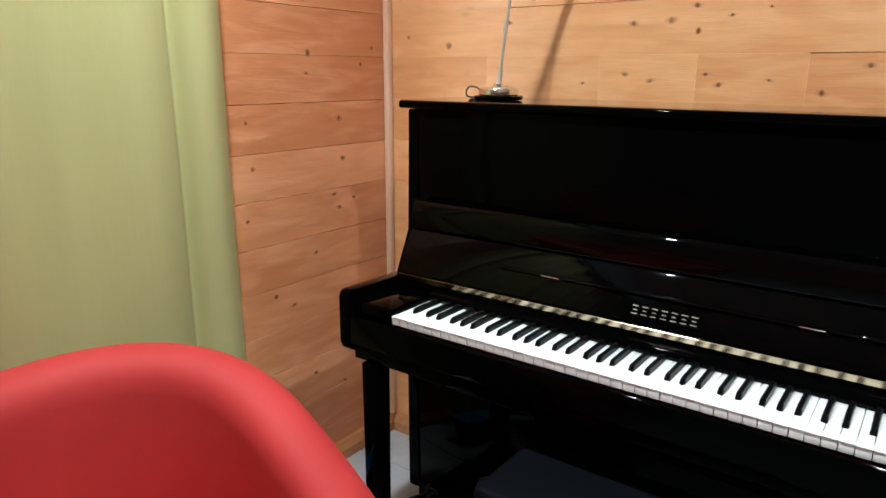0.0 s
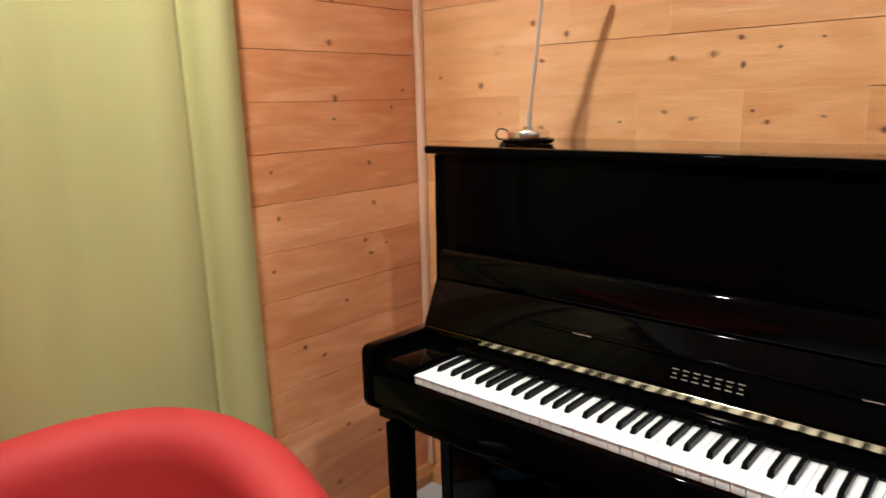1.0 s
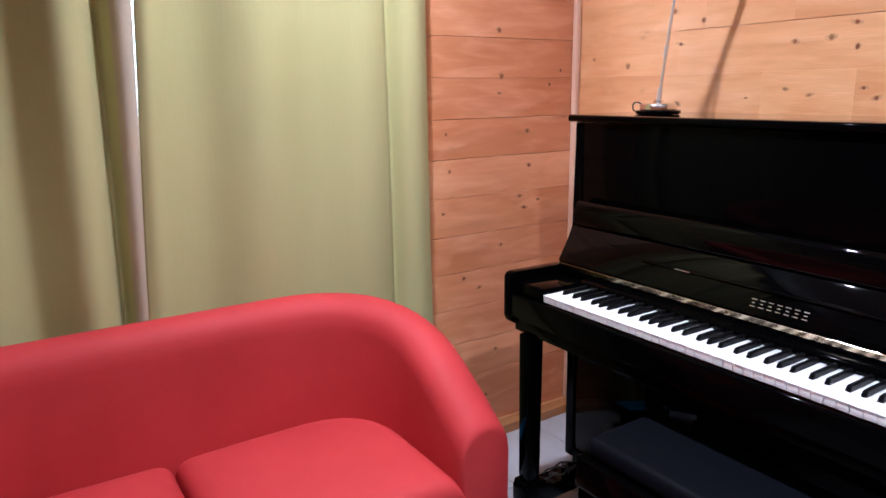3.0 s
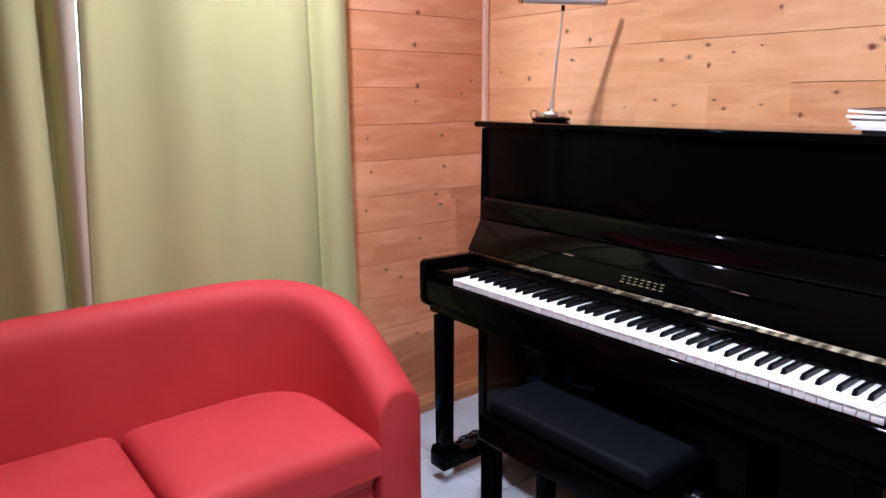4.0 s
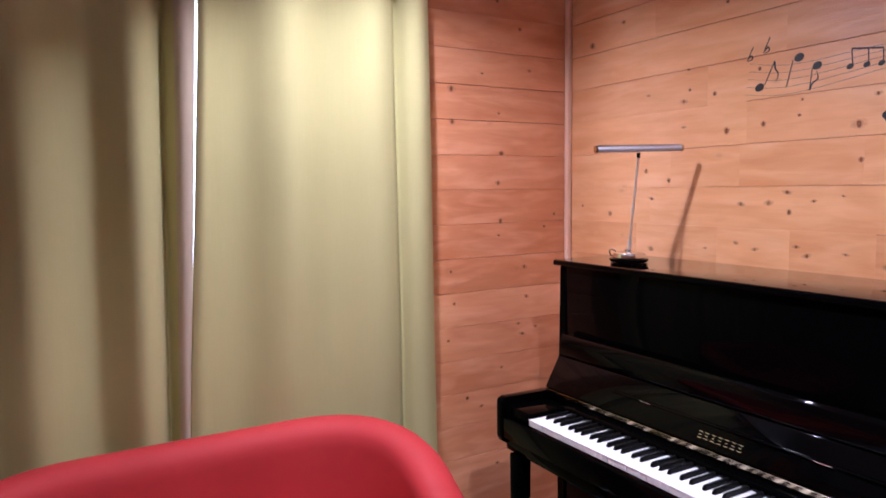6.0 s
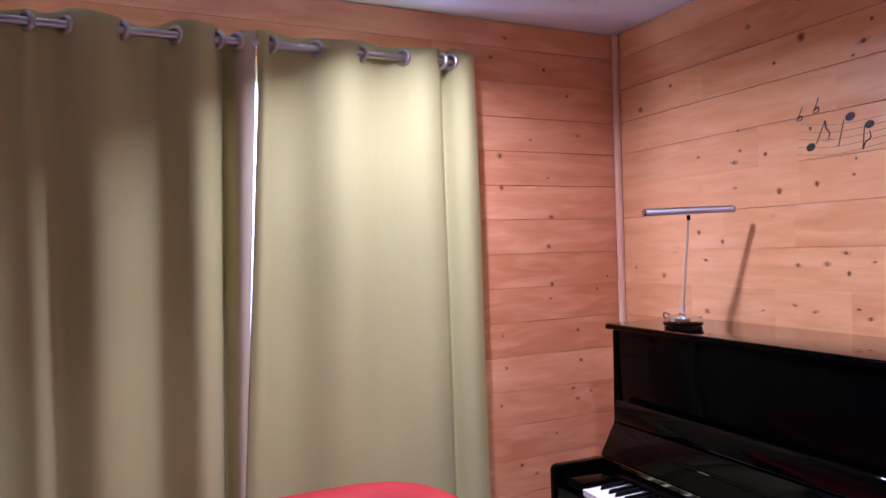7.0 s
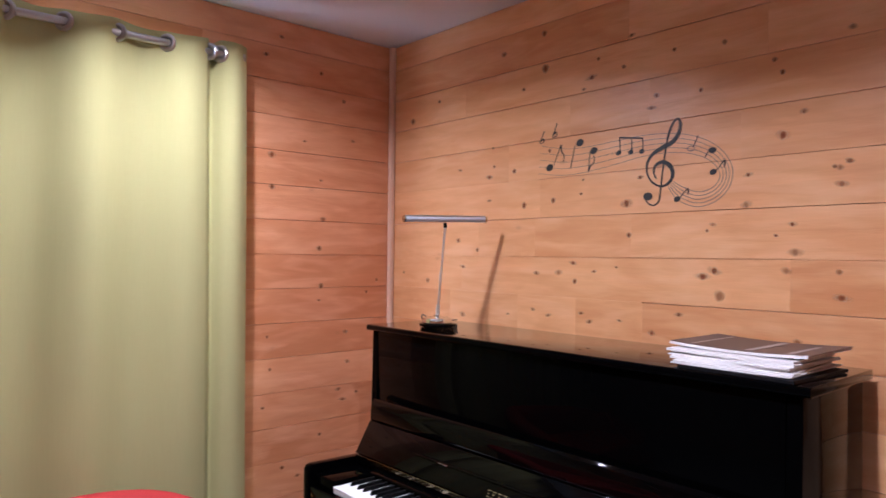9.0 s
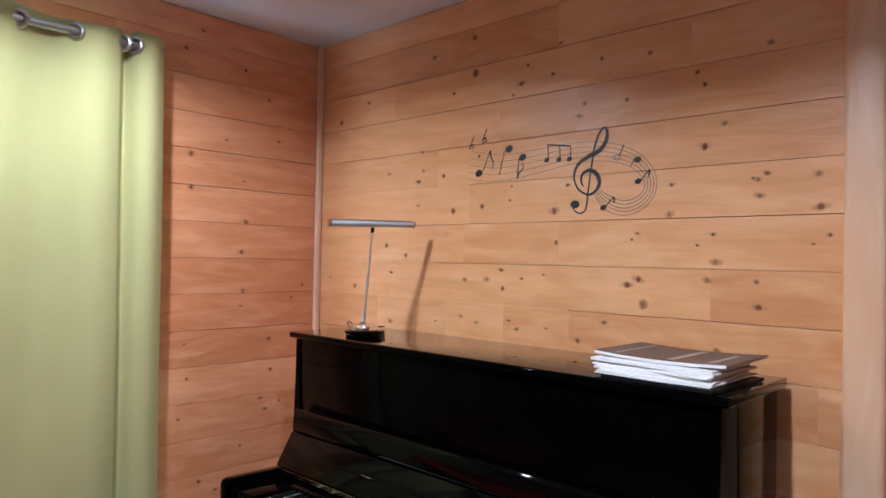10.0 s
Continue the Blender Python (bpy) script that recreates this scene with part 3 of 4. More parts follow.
def shell():
    bm = bmesh.new()
    pts = sofa_path()
    rings = []
    n = len(pts)
    ext = [(0, 0.89), (0, 0.97)] + [(i, 1.0) for i in range(n)] + [(n - 1, 0.97), (n - 1, 0.89)]
    push = [0.013, 0.010] + [0.0] * n + [0.010, 0.013]
    for (i, scale), out in zip(ext, push):
        p = pts[i].copy()
        d = (pts[min(i + 1, n - 1)] - pts[max(i - 1, 0)]).normalized()
        nrm = Vector((-d.y, d.x, 0))  # outwards or inwards, alike on both sides
        if i == 0:
            p -= d * out
        elif i == n - 1:
            p += d * out
        back = min(1.0, max(0.0, (SX1 - p.x) / (SX1 - SX0 - 0.07)))
        h = 0.545 + (0.775 - 0.545) * (math.sin(math.pi / 2 * back ** 0.85) ** 1.15)
        t = 0.066 * scale
        h -= (1 - scale) * 0.09
        prof = [(t, 0.06), (t, 0.30), (t * 1.02, h - 0.075)]
        prof += [(t * math.cos(a), h - 0.062 + 0.062 * math.sin(a)) for a in [math.pi * k / 10 for k in range(1, 10)]]
        prof += [(-t * 1.02, h - 0.075), (-t, 0.30), (-t, 0.06)]
        rings.append([bm.verts.new((p.x + nrm.x * u, p.y + nrm.y * u, z)) for u, z in prof])
    for a, b in zip(rings, rings[1:]):
        for k in range(len(a) - 1):
            bm.faces.new((a[k], a[k + 1], b[k + 1], b[k]))
        bm.faces.new((a[-1], a[0], b[0], b[-1]))
    bm.faces.new(rings[0])
    bm.faces.new(rings[-1][::-1])
    return bm


part("shell", shell(), LEATHER, sofa, smooth=60)
part("seat_base", box(SX0 + 0.13, SX1 - 0.03, SY0 + 0.138, SY1 - 0.138, 0.07, 0.30, 0.012, 3), LEATHER, sofa)


def cushion(y0, y1, round_y):
    """A seat cushion with a domed top and a quarter-round corner towards the end of the sofa."""
    bm = bmesh.new()
    x0, x1, z0, z1 = SX0 + 0.118, SX1 + 0.005, 0.302, 0.446
    nx, ny = 26, 26

    def shape(u, v):
        x, y = x0 + (x1 - x0) * u, y0 + (y1 - y0) * v
        w = v if round_y > 0 else 1 - v
        cx = max(0.0, 0.42 - u) / 0.42
        cy = max(0.0, w - 0.58) / 0.42
        pull = math.hypot(cx, cy)
        if pull > 1e-6 and cx > 0 and cy > 0:
            k = max(cx, cy) / pull
            x = x0 + (x1 - x0) * (0.42 - 0.42 * cx * (0.45 + 0.55 * k))
            w2 = 0.58 + 0.42 * cy * (0.45 + 0.55 * k)
            y = y0 + (y1 - y0) * (w2 if round_y > 0 else 1 - w2)
        return x, y

    def dome(u, v):
        e = min(1, min(u, 1 - u) / 0.10), min(1, min(v, 1 - v) / 0.10)
        f = [1 - (1 - a) ** 2.6 for a in e]
        return 0.045 * math.sqrt(f[0] * f[1]) + 0.022 * math.sin(math.pi * u) * math.sin(math.pi * v)

    for side in (1, -1):
        rows = []
        for i in range(nx + 1):
            u = 0.5 - 0.5 * math.cos(math.pi * i / nx)
            row = []
            for j in range(ny + 1):
                v = 0.5 - 0.5 * math.cos(math.pi * j / ny)
                x, y = shape(u, v)
                z = z1 - 0.045 + dome(u, v) if side > 0 else z0 + 0.03 - 0.03 * (dome(u, v) > 0.03)
                row.append(bm.verts.new((x, y, z)))
            rows.append(row)
        for a, b in zip(rows, rows[1:]):
            for j in range(ny):
                bm.faces.new((a[j], a[j + 1], b[j + 1], b[j]))
    bm.verts.ensure_lookup_table()
    m = (nx + 1) * (ny + 1)
    idx = lambda i, j: i * (ny + 1) + j
    loop = [idx(i, 0) for i in range(nx)] + [idx(nx, j) for j in range(ny)] + [idx(i, ny) for i in range(nx, 0, -1)] + [idx(0, j) for j in range(ny, 0, -1)]
    for k in range(len(loop)):
        a, b = loop[k], loop[(k + 1) % len(loop)]
        bm.faces.new((bm.verts[a], bm.verts[b], bm.verts[b + m], bm.verts[a + m]))
    return bm


SEAM = -1.597
part("seat_cushion", cushion(SEAM + 0.003, SY1 - 0.134, 1), LEATHER, sofa, smooth=60)
part("seat_cushion", cushion(SY0 + 0.134, SEAM - 0.003, -1), LEATHER, sofa, smooth=60)
for x in (SX0 + 0.10, SX1 - 0.10):
    for y in (SY0 + 0.12, SY1 - 0.12):
        part("leg", tube([(x, y, 0.0), (x, y, 0.069)], 0.024, 14, taper=[0.75, 1.0]), BLACK_SATIN, sofa)

# ---- desk lamp on the piano ----
TOP = 1.2198
LX, LY = 0.572, -0.222
lamp = thing("piano_lamp", (LX, LY, TOP), "chrome piano lamp with a round foot and a long slim shade", "lamp")
part("foot", lathe([(0.060, 0.0), (0.064, 0.002), (0.064, 0.010), (0.060, 0.012)], (LX, LY, TOP), sides=40), BLACK, lamp, "black lacquered foot plate")
part("base", lathe([(0.050, 0.012), (0.052, 0.014), (0.052, 0.024), (0.049, 0.029), (0.040, 0.032), (0.014, 0.033), (0.012, 0.040)], (LX, LY, TOP), sides=40), CHROME, lamp)
HX, HY, HZ = 0.618, -0.230, 1.585
part("joint", tube([(LX, LY, TOP + 0.036), (LX + 0.004, LY, TOP + 0.075)], 0.0070, 12), SATIN_CHROME, lamp)
part("stem", tube([(LX + 0.004, LY, TOP + 0.07), (HX, HY, HZ - 0.016)], 0.0038, 12), SATIN_CHROME, lamp)
part("sleeve", tube([(LX + 0.0166, LY - 0.0024, TOP + 0.160), (LX + 0.0208, LY - 0.0032, TOP + 0.190)], 0.0055, 12), SATIN_CHROME, lamp)
near_end, far_end = Vector((0.576, -0.374, 1.592)), Vector((0.666, -0.086, 1.598))
d = (far_end - near_end).normalized()
shade = part("shade", tube([near_end, far_end], 0.0100, 20), LED_BAR, lamp, "pale grey slim tubular shade")
part("back_rail", tube([near_end + Vector((0, 0, 0.007)), far_end + Vector((0, 0, 0.007))], 0.0065, 12), STEEL, shade, "steel rail along the shade")
for end, way in ((near_end, -1), (far_end, 1)):
    part("end_cap", tube([end, end + d * way * 0.006], 0.0112, 20), BRASS, shade, "dull brass end cap")
part("swivel", tube([(HX, HY, HZ - 0.020), (HX, HY, HZ - 0.003)], 0.0062, 12), BLACK_SATIN, lamp)
bend = [(-0.045, 0.0, 0.016), (-0.070, 0.004, 0.030), (-0.098, 0.012, 0.032), (-0.122, 0.030, 0.018), (-0.132, 0.060, 0.003), (-0.120, 0.140, 0.003), (-0.110, 0.195, 0.003)]
pts = curve_through([(LX + x, LY + y, TOP + z) for x, y, z in bend], 6)
part("cord", tube(pts, 0.0022, 8), CABLE, lamp, "thin dark cord")

# ---- sheet music on the piano ----


def booklet(name, x0, x1, y0, y1, z, thick, turn, mat, label, bow=0.0):
    bm = bmesh.new()
    n = 14
    rows = []
    for zz in (z, z + thick):
        rows.append([[bm.verts.new((x0 + (x1 - x0) * i / n, y, zz + bow * (abs(2 * i / n - 1) ** 2))) for i in range(n + 1)] for y in (y0, y1)])
    (a, b), (e, f) = rows
    for i in range(n):
        bm.faces.new((a[i], a[i + 1], b[i + 1], b[i]))
        bm.faces.new((e[i], f[i], f[i + 1], e[i + 1]))
        bm.faces.new((a[i], e[i], e[i + 1], a[i + 1]))
        bm.faces.new((b[i], b[i + 1], f[i + 1], f[i]))
    bm.faces.new((a[0], b[0], f[0], e[0]))
    bm.faces.new((a[n], e[n], f[n], b[n]))
    c = Vector(((x0 + x1) / 2, (y0 + y1) / 2, 0))
    bmesh.ops.rotate(bm, verts=bm.verts, cent=c, matrix=Matrix.Rotation(radians(turn), 3, "Z"))
    return solo(name, bm, mat, label, "sheet music", group="pile of music")


booklet("folder", 1.585, 1.845, -0.372, -0.115, 1.2202, 0.007, -3, BLACK_CARD, "black card folder at the bottom of the music pile")
z = 1.2277
for k in range(6):
    th = 0.0028 + 0.0015 * (k % 3)
    booklet("score", 1.562 - 0.006 * k + 0.004 * math.sin(k * 2.1), 1.820 + 0.008 * math.cos(k * 1.7), -0.366 + 0.009 * k + 0.010 * math.sin(k * 3.3), -0.10 + 0.01 * math.cos(k * 2.3), z, th, 4.0 * math.sin(k * 1.3), PAPER, "white sheet music booklet in a stacked pile", 0.001)
    z += th + 0.0005
top_score = booklet("score", 1.522, 1.838, -0.300, -0.062, z + 0.001, 0.006, -1.0, PAPER, "thick white booklet with a dark brown cover on the pile", 0.006)
n = 14
bm = bmesh.new()
for za, xa, xb, ya, yb in ((z + 0.0072, 1.521, 1.842, -0.296, -0.058),):
    rows = [[[bm.verts.new((xa + (xb - xa) * i / n, y, zz + 0.006 * (abs(2 * i / n - 1) ** 2))) for i in range(n + 1)] for y in (ya, yb)] for zz in (za, za + 0.0012)]
    (a, b), (e, f) = rows
    for i in range(n):
        bm.faces.new((a[i], a[i + 1], b[i + 1], b[i]))
        bm.faces.new((e[i], f[i], f[i + 1], e[i + 1]))
        bm.faces.new((a[i], e[i], e[i + 1], a[i + 1]))
        bm.faces.new((b[i], b[i + 1], f[i + 1], f[i]))
    bm.faces.new((a[0], b[0], f[0], e[0]))
    bm.faces.new((a[n], e[n], f[n], b[n]))
cover = part("cover", bm, COVER, top_score, "dark brown glossy cover")
for xa, xb, yw in ((1.566, 1.573, 0.2), (1.692, 1.708, 0.2), (1.786, 1.797, 0.16)):
    zb = z + 0.0072 + 0.0012 + 0.006 * (abs(2 * ((xa + xb) / 2 - 1.521) / 0.321 - 1) ** 2)
    part("stripe", box(xa, xb, -0.278, -0.278 + yw, zb - 0.0002, zb + 0.0005), PALE_PRINT, cover, "pale printed stripe")

# ---- a storage box on the floor between sofa and wall ----
crate = thing("storage_box", (0.242, -0.752, 0.0), "low black storage box with a blue lid on the floor", "storage box")
part("body", box(0.202, 0.282, -0.872, -0.632, 0.0, 0.126, 0.005, 2), BLACK_SATIN, crate)
part("lid", box(0.197, 0.287, -0.877, -0.627, 0.1275, 0.148, 0.006, 3), BLUE, crate, "blue plastic lid")

# ---- a tangle of cable over the foot of the piano ----
bm = bmesh.new()
for k in range(3):
    pts = []
    for i in range(40):
        a = i / 39
        pts.append((0.478 + 0.022 * math.sin(9.0 * a + 2.1 * k) + 0.004 * k, -0.545 + 0.24 * a + 0.014 * math.sin(23.0 * a + k), 0.1005 + 0.004 * k + 0.018 * abs(math.sin(11.0 * a + 1.3 * k))))
    tube(pts, 0.0032, 7, bm=bm)
solo("cable", bm, CABLE, "tangled black cable lying over the piano's foot", "cable")

# ---- music sticker on the wall ----
sticker = thing("wall_sticker", (1.16, -0.001, 1.76), "black and grey treble clef and notes wall sticker", "wall sticker")


def ribbon(points, widths, depth=0.0006, bm=None):
    """A flat band of film on the wall along points in x and z."""
    bm = bm or bmesh.new()
    n = len(points)
    left, right = [], []
    for i, p in enumerate(points):
        d = (points[min(i + 1, n - 1)] - points[max(i - 1, 0)]).normalized()
        nrm = Vector((-d.y, d.x))
        f = i / (n - 1) * (len(widths) - 1)
        k = min(int(f), len(widths) - 2)
        w = (widths[k] + (widths[k + 1] - widths[k]) * (f - k)) / 2
        left.append(p + nrm * w)
        right.append(p - nrm * w)
    lo = [[bm.verts.new((q.x, -0.0004, q.y)) for q in side] for side in (left, right)]
    hi = [[bm.verts.new((q.x, -0.0004 - depth, q.y)) for q in side] for side in (left, right)]
    for i in range(n - 1):
        bm.faces.new((hi[0][i], hi[0][i + 1], hi[1][i + 1], hi[1][i]))
        bm.faces.new((lo[0][i], hi[0][i], hi[0][i + 1], lo[0][i + 1]))
        bm.faces.new((lo[1][i], lo[1][i + 1], hi[1][i + 1], hi[1][i]))
    return bm


def head(x, z, r, lean=20, depth=0.0010):
    bm = bmesh.new()
    c, s = math.cos(radians(lean)), math.sin(radians(lean))
    ring = []
    for k in range(20):
        a = 2 * math.pi * k / 20
        u, v = r * 1.12 * math.cos(a), r * 0.86 * math.sin(a)
        ring.append((x + u * c - v * s, z + u * s + v * c))
    top = [bm.verts.new((p, -0.0004 - depth, q)) for p, q in ring]
    low = [bm.verts.new((p, -0.0004, q)) for p, q in ring]
    bm.faces.new(top)
    for k in range(20):
        bm.faces.new((top[k], top[(k + 1) % 20], low[(k + 1) % 20], low[k]))
    return bm


STAFF = [(0.849, 1.801), (0.953, 1.784), (1.046, 1.784), (1.155, 1.794), (1.257, 1.804), (1.353, 1.801), (1.425, 1.784), (1.476, 1.756), (1.507, 1.716), (1.506, 1.676), (1.476, 1.645), (1.428, 1.634), (1.378, 1.652), (1.344, 1.683)]
SPREAD = [0.095, 0.088, 0.080, 0.072, 0.062, 0.055, 0.048, 0.042, 0.037, 0.035, 0.038, 0.042, 0.040, 0.020]
line = curve_through(STAFF, 6)
for k in range(5):
    pts = []
    for i, p in enumerate(line):
        d = (line[min(i + 1, len(line) - 1)] - line[max(i - 1, 0)]).normalized()
        f = i / (len(line) - 1) * (len(SPREAD) - 1)
        j = min(int(f), len(SPREAD) - 2)
        w = SPREAD[j] + (SPREAD[j + 1] - SPREAD[j]) * (f - j)
        pts.append(p + Vector((-d.y, d.x)) * w * (k / 4 - 0.5))
    part("staff_line", ribbon(pts, [0.0010, 0.0014, 0.0015, 0.0020, 0.0018], 0.0003), DECAL_GREY, sticker, "thin grey staff line", 0)
CLEF = [(1.276, 1.66), (1.266, 1.653), (1.263, 1.642), (1.275, 1.628), (1.292, 1.624), (1.307, 1.637), (1.312, 1.67), (1.319, 1.727), (1.327, 1.78), (1.336, 1.825), (1.35, 1.857), (1.366, 1.869), (1.374, 1.854), (1.369, 1.828), (1.349, 1.804), (1.316, 1.791), (1.285, 1.775), (1.268, 1.751), (1.267, 1.722), (1.283, 1.694), (1.314, 1.678), (1.34, 1.688), (1.351, 1.712), (1.341, 1.737), (1.317, 1.749), (1.294, 1.739), (1.29, 1.718), (1.298, 1.702)]
part("treble_clef", ribbon(curve_through(CLEF, 8), [0.004, 0.004, 0.004, 0.004, 0.004, 0.004, 0.004, 0.004, 0.004, 0.006, 0.006, 0.006, 0.008, 0.011, 0.013, 0.013, 0.010, 0.007, 0.005, 0.005, 0.006, 0.008, 0.011, 0.013, 0.011, 0.008, 0.005, 0.003], 0.0014), DECAL_INK, sticker, "", 0)
part("clef_dot", head(1.27, 1.651, 0.0135, 0, 0.0016), DECAL_INK, sticker, "", 0)
for hx, hz, hr in ((0.892, 1.771, 0.0135), (1.018, 1.841, 0.0135), (1.073, 1.809, 0.0125), (1.166, 1.792, 0.0085), (1.21, 1.79, 0.008), (1.248, 1.788, 0.008), (1.471, 1.767, 0.0095), (1.473, 1.707, 0.009), (1.365, 1.638, 0.009)):
    part("note_head", head(hx, hz, hr), DECAL_INK, sticker, "", 0)
for ax, az, bx, bz in ((0.91, 1.778, 0.94, 1.843), (0.999, 1.835, 0.98, 1.761), (1.059, 1.806, 1.052, 1.742), (1.172, 1.795, 1.169, 1.839), (1.252, 1.791, 1.251, 1.827), (1.214, 1.793, 1.213, 1.832), (1.482, 1.71, 1.505, 1.737), (1.374, 1.642, 1.397, 1.667), (1.464, 1.774, 1.449, 1.75), (1.413, 1.782, 1.428, 1.813), (0.847, 1.859, 0.867, 1.898), (0.902, 1.873, 0.923, 1.918)):
    part("stem", ribbon([Vector((ax, az)), Vector((bx, bz))], [0.0028, 0.0028], 0.0007), DECAL_INK, sticker, "", 0)
ring = [Vector((1.407 + 0.011 * math.cos(a), 1.779 + 0.007 * math.sin(a))) for a in [2 * math.pi * k / 18 for k in range(19)]]
part("note_ring", ribbon(ring, [0.0024, 0.0024], 0.0005), DECAL_GREY, sticker, "thin grey hollow note", 0)
part("beam", ribbon([Vector((1.169, 1.839)), Vector((1.251, 1.827))], [0.005, 0.005], 0.0008), DECAL_INK, sticker, "", 0)
for pts in ([(0.940, 1.843), (0.943, 1.820), (0.953, 1.805), (0.949, 1.785)], [(1.052, 1.742), (1.060, 1.760), (1.076, 1.773), (1.072, 1.793)], [(1.505, 1.737), (1.506, 1.725), (1.502, 1.715)], [(1.397, 1.667), (1.400, 1.657), (1.397, 1.649)], [(0.849, 1.865), (0.862, 1.871), (0.864, 1.861), (0.848, 1.857)], [(0.905, 1.880), (0.918, 1.888), (0.920, 1.876), (0.903, 1.871)]):
    part("flag", ribbon(curve_through(pts, 6), [0.006, 0.004, 0.002], 0.0006), DECAL_INK, sticker, "", 0)

# ---- knots in the boards ----


def knot_material():
    """A small dark heart with an orange ring, in a streaky halo that runs out into the board; its pale tone is varnish
    glint put into the colour.
    """
    m = material("dark_pine_knot", (0.10, 0.035, 0.014), 0.4, Specular_IOR_Level=0.4)
    n = Nodes(m)
    pos = n.add("ShaderNodeNewGeometry").outputs["Position"]
    co = n.add("ShaderNodeTexCoord").outputs["Object"]
    rnd = n.add("ShaderNodeObjectInfo").outputs["Random"]
    r = n.add("ShaderNodeVectorMath", {0: co}, operation="LENGTH").outputs["Value"]
    flat = n.add("ShaderNodeVectorMath", {0: co, 1: (0.42, 1.0, 1.0)}, operation="MULTIPLY").outputs[0]
    wide = n.add("ShaderNodeVectorMath", {0: flat}, operation="LENGTH").outputs["Value"]
    core = n.math("ADD", r, n.math("MULTIPLY_ADD", n.noise(pos, 150.0, 3.0), 0.4, -0.20))
    halo = n.math("ADD", wide, n.math("MULTIPLY_ADD", n.noise(pos, 60.0, 3.0), 0.8, -0.4))
    heart = n.ramp(core, [(0.0, (0.15, 0.036, 0.010)), (0.40, (0.25, 0.072, 0.018)), (0.70, (0.48, 0.165, 0.048)), (1.0, (0.62, 0.255, 0.090))])
    inside = n.ramp(core, [(0.42, (1, 1, 1)), (0.85, (0, 0, 0))])
    ringed = n.ramp(halo, [(0.15, (0.5, 0.5, 0.5)), (0.85, (0, 0, 0))])
    # Varnish glint painted as pale colour, stronger on some knots.
    glint = n.mix(rnd, (0.52, 0.230, 0.090, 1), (0.93, 0.62, 0.36, 1))
    n.to("Base Color", n.mix(inside, glint, heart))
    n.to("Alpha", n.math("MAXIMUM", n.math("MULTIPLY", inside, n.math("MULTIPLY_ADD", rnd, 0.5, 0.5)), ringed))
    n.to("Roughness", n.math("MULTIPLY_ADD", n.noise(pos, 60.0, 3.0), 0.2, 0.28))
    return m


KNOT = knot_material()


def knot_disc(reach, stretch):
    bm = bmesh.new()
    ring = []
    for k in range(22):
        a = 2 * math.pi * k / 22
        q = reach * (1 + 0.10 * math.sin(3 * a + 1) + 0.07 * math.sin(5 * a))
        ring.append(bm.verts.new((q * stretch * math.cos(a), q * math.sin(a), 0)))
    bm.faces.new(ring)
    return mesh_of(bm, "knot", KNOT, 0)


plain_knot, haloed_knot = knot_disc(0.95, 1.1), knot_disc(1.15, 2.3)


def knot(wall, u, z, r, facing):
    kind = math.sin(u * 173 + z * 59)
    ob = new("knot", haloed_knot if kind > -0.3 else plain_knot)
    ob.parent = wall
    size = min(r, 16) * 0.00090
    lift = 0.0003 + 0.0004 * abs(math.sin(u * 411 + z * 97))
    tall = size * (1.15 + 0.35 * math.sin(u * 91 + z * 53))
    turn = Matrix.Rotation(0.22 * math.sin(u * 37), 4, "Z") @ Matrix.Diagonal((size, tall, 1, 1))
    if facing == "y":
        ob.matrix_basis = Matrix.Translation((u, -lift, z)) @ Matrix.Rotation(radians(90), 4, "X") @ turn
    else:
        ob.matrix_basis = Matrix.Translation((lift, u, z)) @ Matrix.Rotation(radians(90), 4, "Z") @ Matrix.Rotation(radians(90), 4, "X") @ turn
    return ob


HIGH_KNOTS = [(0.863, 2.235, 11), (0.674, 2.203, 10), (1.21, 2.147, 9), (0.869, 2.113, 27), (1.088, 2.1, 7), (0.314, 2.09, 7), (1.353, 2.072, 7), (1.503, 2.059, 8), (0.771, 2.058, 8), (1.183, 2.056, 8), (1.063, 2.046, 14), (0.144, 2.033, 12), (1.818, 2.024, 8), (1.032, 2.013, 7), (1.637, 1.983, 8), (1.297, 1.948, 7), (1.657, 1.947, 8), (1.435, 1.94, 7), (1.279, 1.914, 11), (0.621, 1.867, 8), (1.71, 1.839, 7), (0.891, 1.828, 7), (0.442, 1.801, 8), (0.628, 1.798, 6), (1.659, 1.785, 13), (0.728, 1.773, 10)]
MIDDLE_KNOTS = [(0.603, 1.761, 12), (1.032, 1.719, 5), (1.243, 1.71, 7), (1.813, 1.705, 11), (1.927, 1.696, 8), (1.78, 1.694, 6), (1.792, 1.691, 7), (1.57, 1.691, 8), (1.024, 1.674, 7), (0.603, 1.674, 8), (0.908, 1.659, 10), (1.796, 1.651, 11), (0.777, 1.648, 12), (1.196, 1.634, 14), (1.932, 1.619, 17), (1.565, 1.612, 10), (1.473, 1.562, 7), (1.683, 1.557, 8), (1.952, 1.553, 6), (1.456, 1.545, 5), (1.205, 1.537, 9), (1.917, 1.532, 5), (1.642, 1.529, 7), (0.435, 1.528, 9), (0.542, 1.492, 10), (1.69, 1.486, 13)]
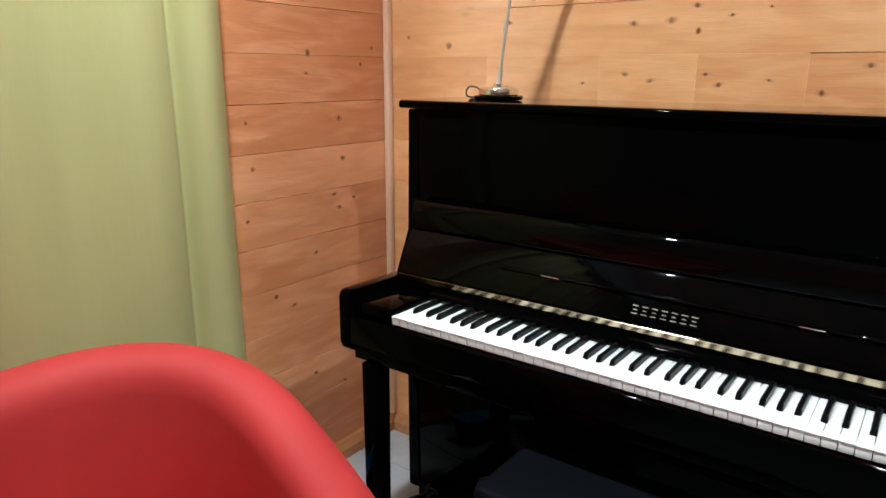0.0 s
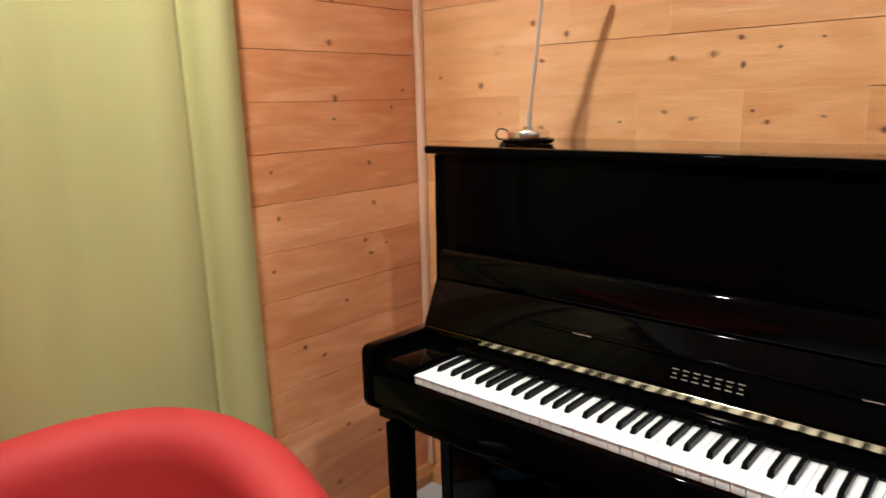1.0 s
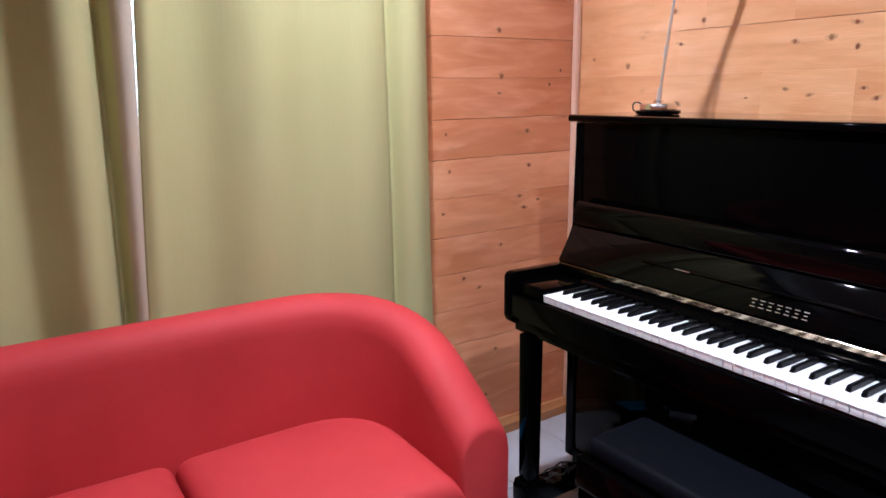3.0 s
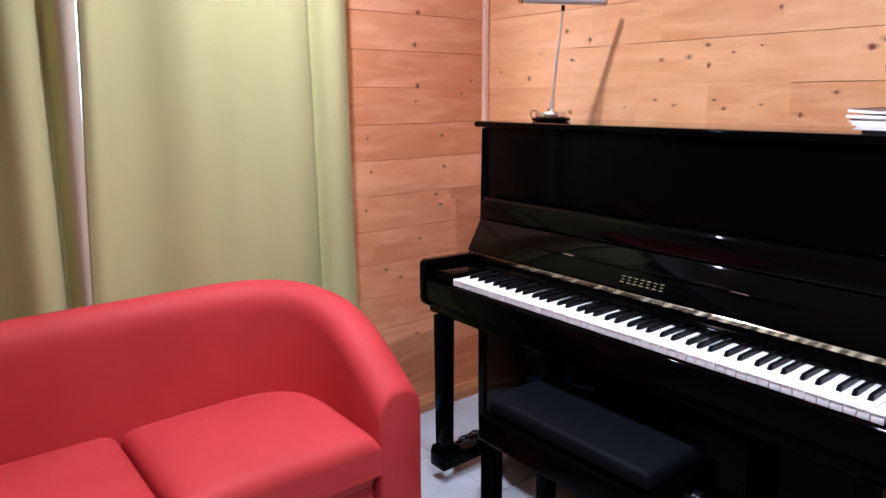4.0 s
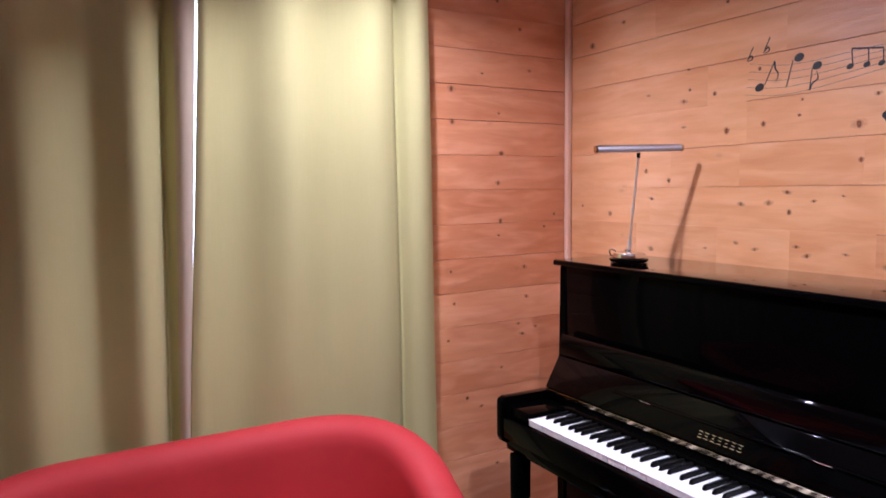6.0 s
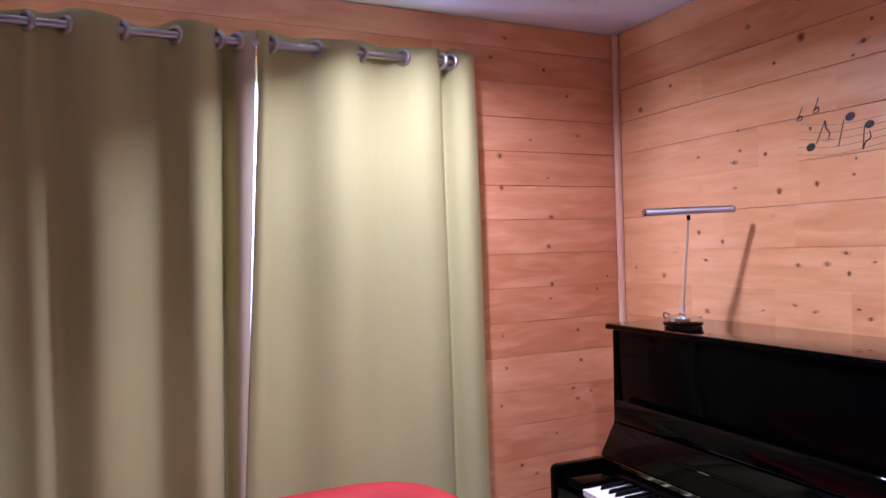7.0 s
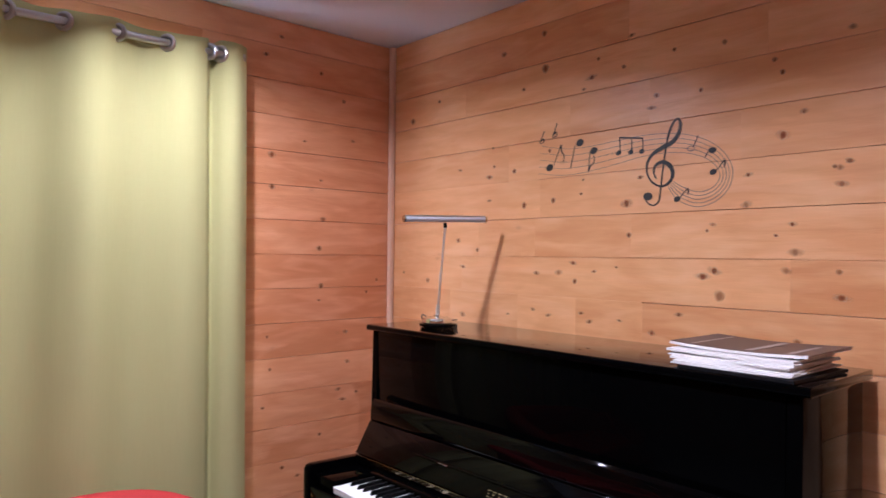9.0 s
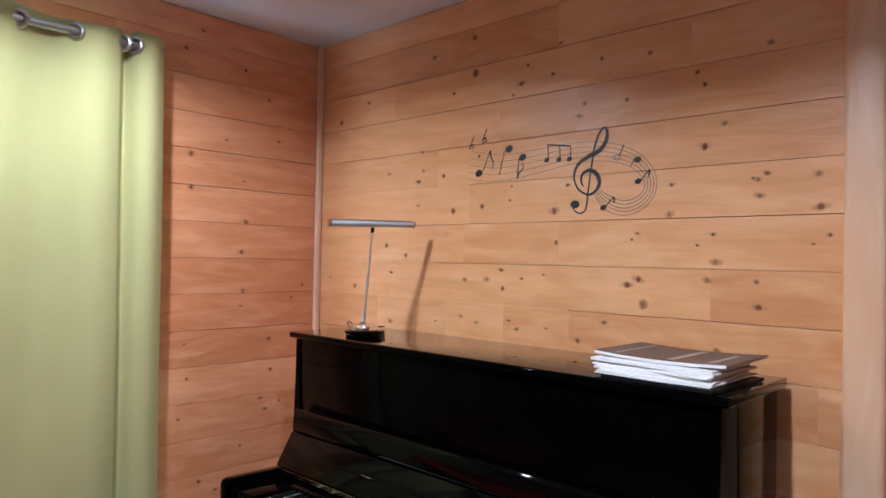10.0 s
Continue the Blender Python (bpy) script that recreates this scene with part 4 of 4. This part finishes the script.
LOW_KNOTS = [(0.994, 1.449, 11), (1.669, 1.439, 9), (1.791, 1.439, 8), (1.161, 1.438, 5), (1.478, 1.435, 14), (0.464, 1.427, 11), (1.077, 1.423, 7), (1.444, 1.418, 20), (0.933, 1.416, 11), (0.836, 1.412, 9), (0.091, 1.396, 7), (1.001, 1.389, 9), (1.797, 1.377, 15), (0.251, 1.367, 11), (1.493, 1.366, 17), (1.373, 1.307, 10), (1.028, 1.287, 9), (0.821, 1.286, 11), (1.173, 1.274, 7), (0.89, 1.27, 9), (1.061, 1.262, 9), (0.703, 1.262, 6), (1.696, 1.261, 8), (1.286, 1.247, 9), (0.463, 1.243, 10)]
SIDE_KNOTS = [(-0.603, 2.229, 9), (-0.362, 2.198, 9), (-0.254, 2.101, 10), (-0.434, 1.916, 7), (-0.207, 1.942, 7), (-0.575, 1.849, 12), (-0.357, 1.766, 9), (-0.572, 1.726, 11), (-0.346, 1.61, 14), (-0.362, 1.493, 10), (-0.352, 1.341, 11), (-0.361, 1.284, 7), (-0.585, 1.152, 6), (-0.234, 1.15, 9), (-0.223, 1.026, 9), (-0.572, 1.026, 7), (-0.264, 0.916, 10), (-0.243, 0.872, 12), (-0.177, 0.895, 7), (-0.6, 0.883, 9), (-0.516, 0.642, 11), (-0.35, 0.744, 7), (-0.078, 1.362, 7), (-0.131, 1.312, 7), (-0.539, 2.308, 12), (-0.373, 0.347, 9), (-0.449, 0.599, 9), (-0.244, 0.275, 9), (-0.422, 0.171, 9)]
for u, z, r in (*HIGH_KNOTS, *MIDDLE_KNOTS, *LOW_KNOTS):
    knot(wall_north, u, z, r, "y")
for u, z, r in SIDE_KNOTS:
    knot(wall_west, u, z, r, "x")

# ---- boards and tiles, piece by piece ----


def board(wall, a, b, z0, z1, where, mat, tight=False):
    """One board; its front face lies in the plane of the wall, and the joint above it is open or pressed tight."""
    g, ch, t = (0.0001, 0.0002, 0.0215) if tight else (0.0009 + 0.0010 * random.random(), 0.0008 + 0.0008 * random.random(), 0.0215)
    z0, z1 = z0 + 0.0001, z1 - g
    a, b = a + 0.0001, b - 0.0001
    prof = [(t, z0), (0.0004, z0), (0.0, z0 + 0.0004), (0.0, z1 - ch), (ch, z1), (t, z1)]
    bm = bmesh.new()
    ends = []
    for u in (a, b):
        ring = []
        for dpt, z in prof:
            ring.append(bm.verts.new({"n": (u, dpt, z), "s": (u, ROOM_Y - dpt, z), "w": (-dpt, u, z), "e": (ROOM_X + dpt, u, z)}[where]))
        ends.append(ring)
    bm.faces.new(ends[0])
    bm.faces.new(ends[1][::-1])
    for i in range(6):
        j = (i + 1) % 6
        bm.faces.new((ends[0][i], ends[1][i], ends[1][j], ends[0][j]))
    ob = new("board", mesh_of(bm, "board", mat, 0))
    ob.parent = wall
    return ob


SEAMS = {9: [0.39, 0.749, 1.005, 1.253], 10: [0.455, 1.678], 11: [0.548, 0.827, 1.213], 14: [0.977, 1.273], 13: [0.70, 1.55], 12: [0.85], 15: [0.47, 1.62], 16: [1.20], 8: [1.93], 7: [1.975]}
TIGHT = {9: 1.26, 10: 0.46, 12: 0.86, 8: 0.8}  # how far along each row the joint above it is closed
row = 0
while row * PITCH < CEILING - 0.01:
    z0, z1 = row * PITCH, min((row + 1) * PITCH, CEILING - 0.001)
    cuts = [-0.02, *SEAMS.get(row, [0.5 + 1.1 * random.random()]), 2.6 + random.random(), ROOM_X]
    for a, b in zip(cuts, cuts[1:]):
        board(wall_north, a, b, z0, z1, "n", PINE_X, b <= TIGHT.get(row, -1.0))
    cut = 1.2 + 2 * random.random()
    board(wall_south, 0.0, cut, z0, z1, "s", PINE_X)
    board(wall_south, cut, ROOM_X, z0, z1, "s", PINE_X)
    cut = -1.2 - 2 * random.random()
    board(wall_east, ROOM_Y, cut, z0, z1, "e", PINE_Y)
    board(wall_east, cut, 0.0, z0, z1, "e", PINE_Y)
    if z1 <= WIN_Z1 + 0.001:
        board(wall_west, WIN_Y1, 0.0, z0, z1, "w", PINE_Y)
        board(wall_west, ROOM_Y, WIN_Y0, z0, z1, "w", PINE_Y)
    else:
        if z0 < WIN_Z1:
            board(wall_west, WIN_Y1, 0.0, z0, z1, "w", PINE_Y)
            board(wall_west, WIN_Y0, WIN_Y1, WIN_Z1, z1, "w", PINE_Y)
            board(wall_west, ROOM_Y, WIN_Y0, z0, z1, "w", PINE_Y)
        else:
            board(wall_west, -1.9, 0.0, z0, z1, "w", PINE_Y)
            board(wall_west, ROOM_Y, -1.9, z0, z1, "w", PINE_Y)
    row += 1

# floor tiles, all cut from one mesh
TW = 0.333
tm = box(0.0018, TW - 0.0018, 0.0018, TW - 0.0018, -0.006, 0.0, 0.0012, 1)
tile_mesh = mesh_of(tm, "tile", TILE)
ty = ROOM_Y
while ty < -0.01:
    tx = 0.0
    while tx < ROOM_X - 0.01:
        t = new("tile", tile_mesh)
        t.parent = floor
        t.location = (tx, ty, random.uniform(-0.0004, 0.0))
        tx += TW
    ty += TW
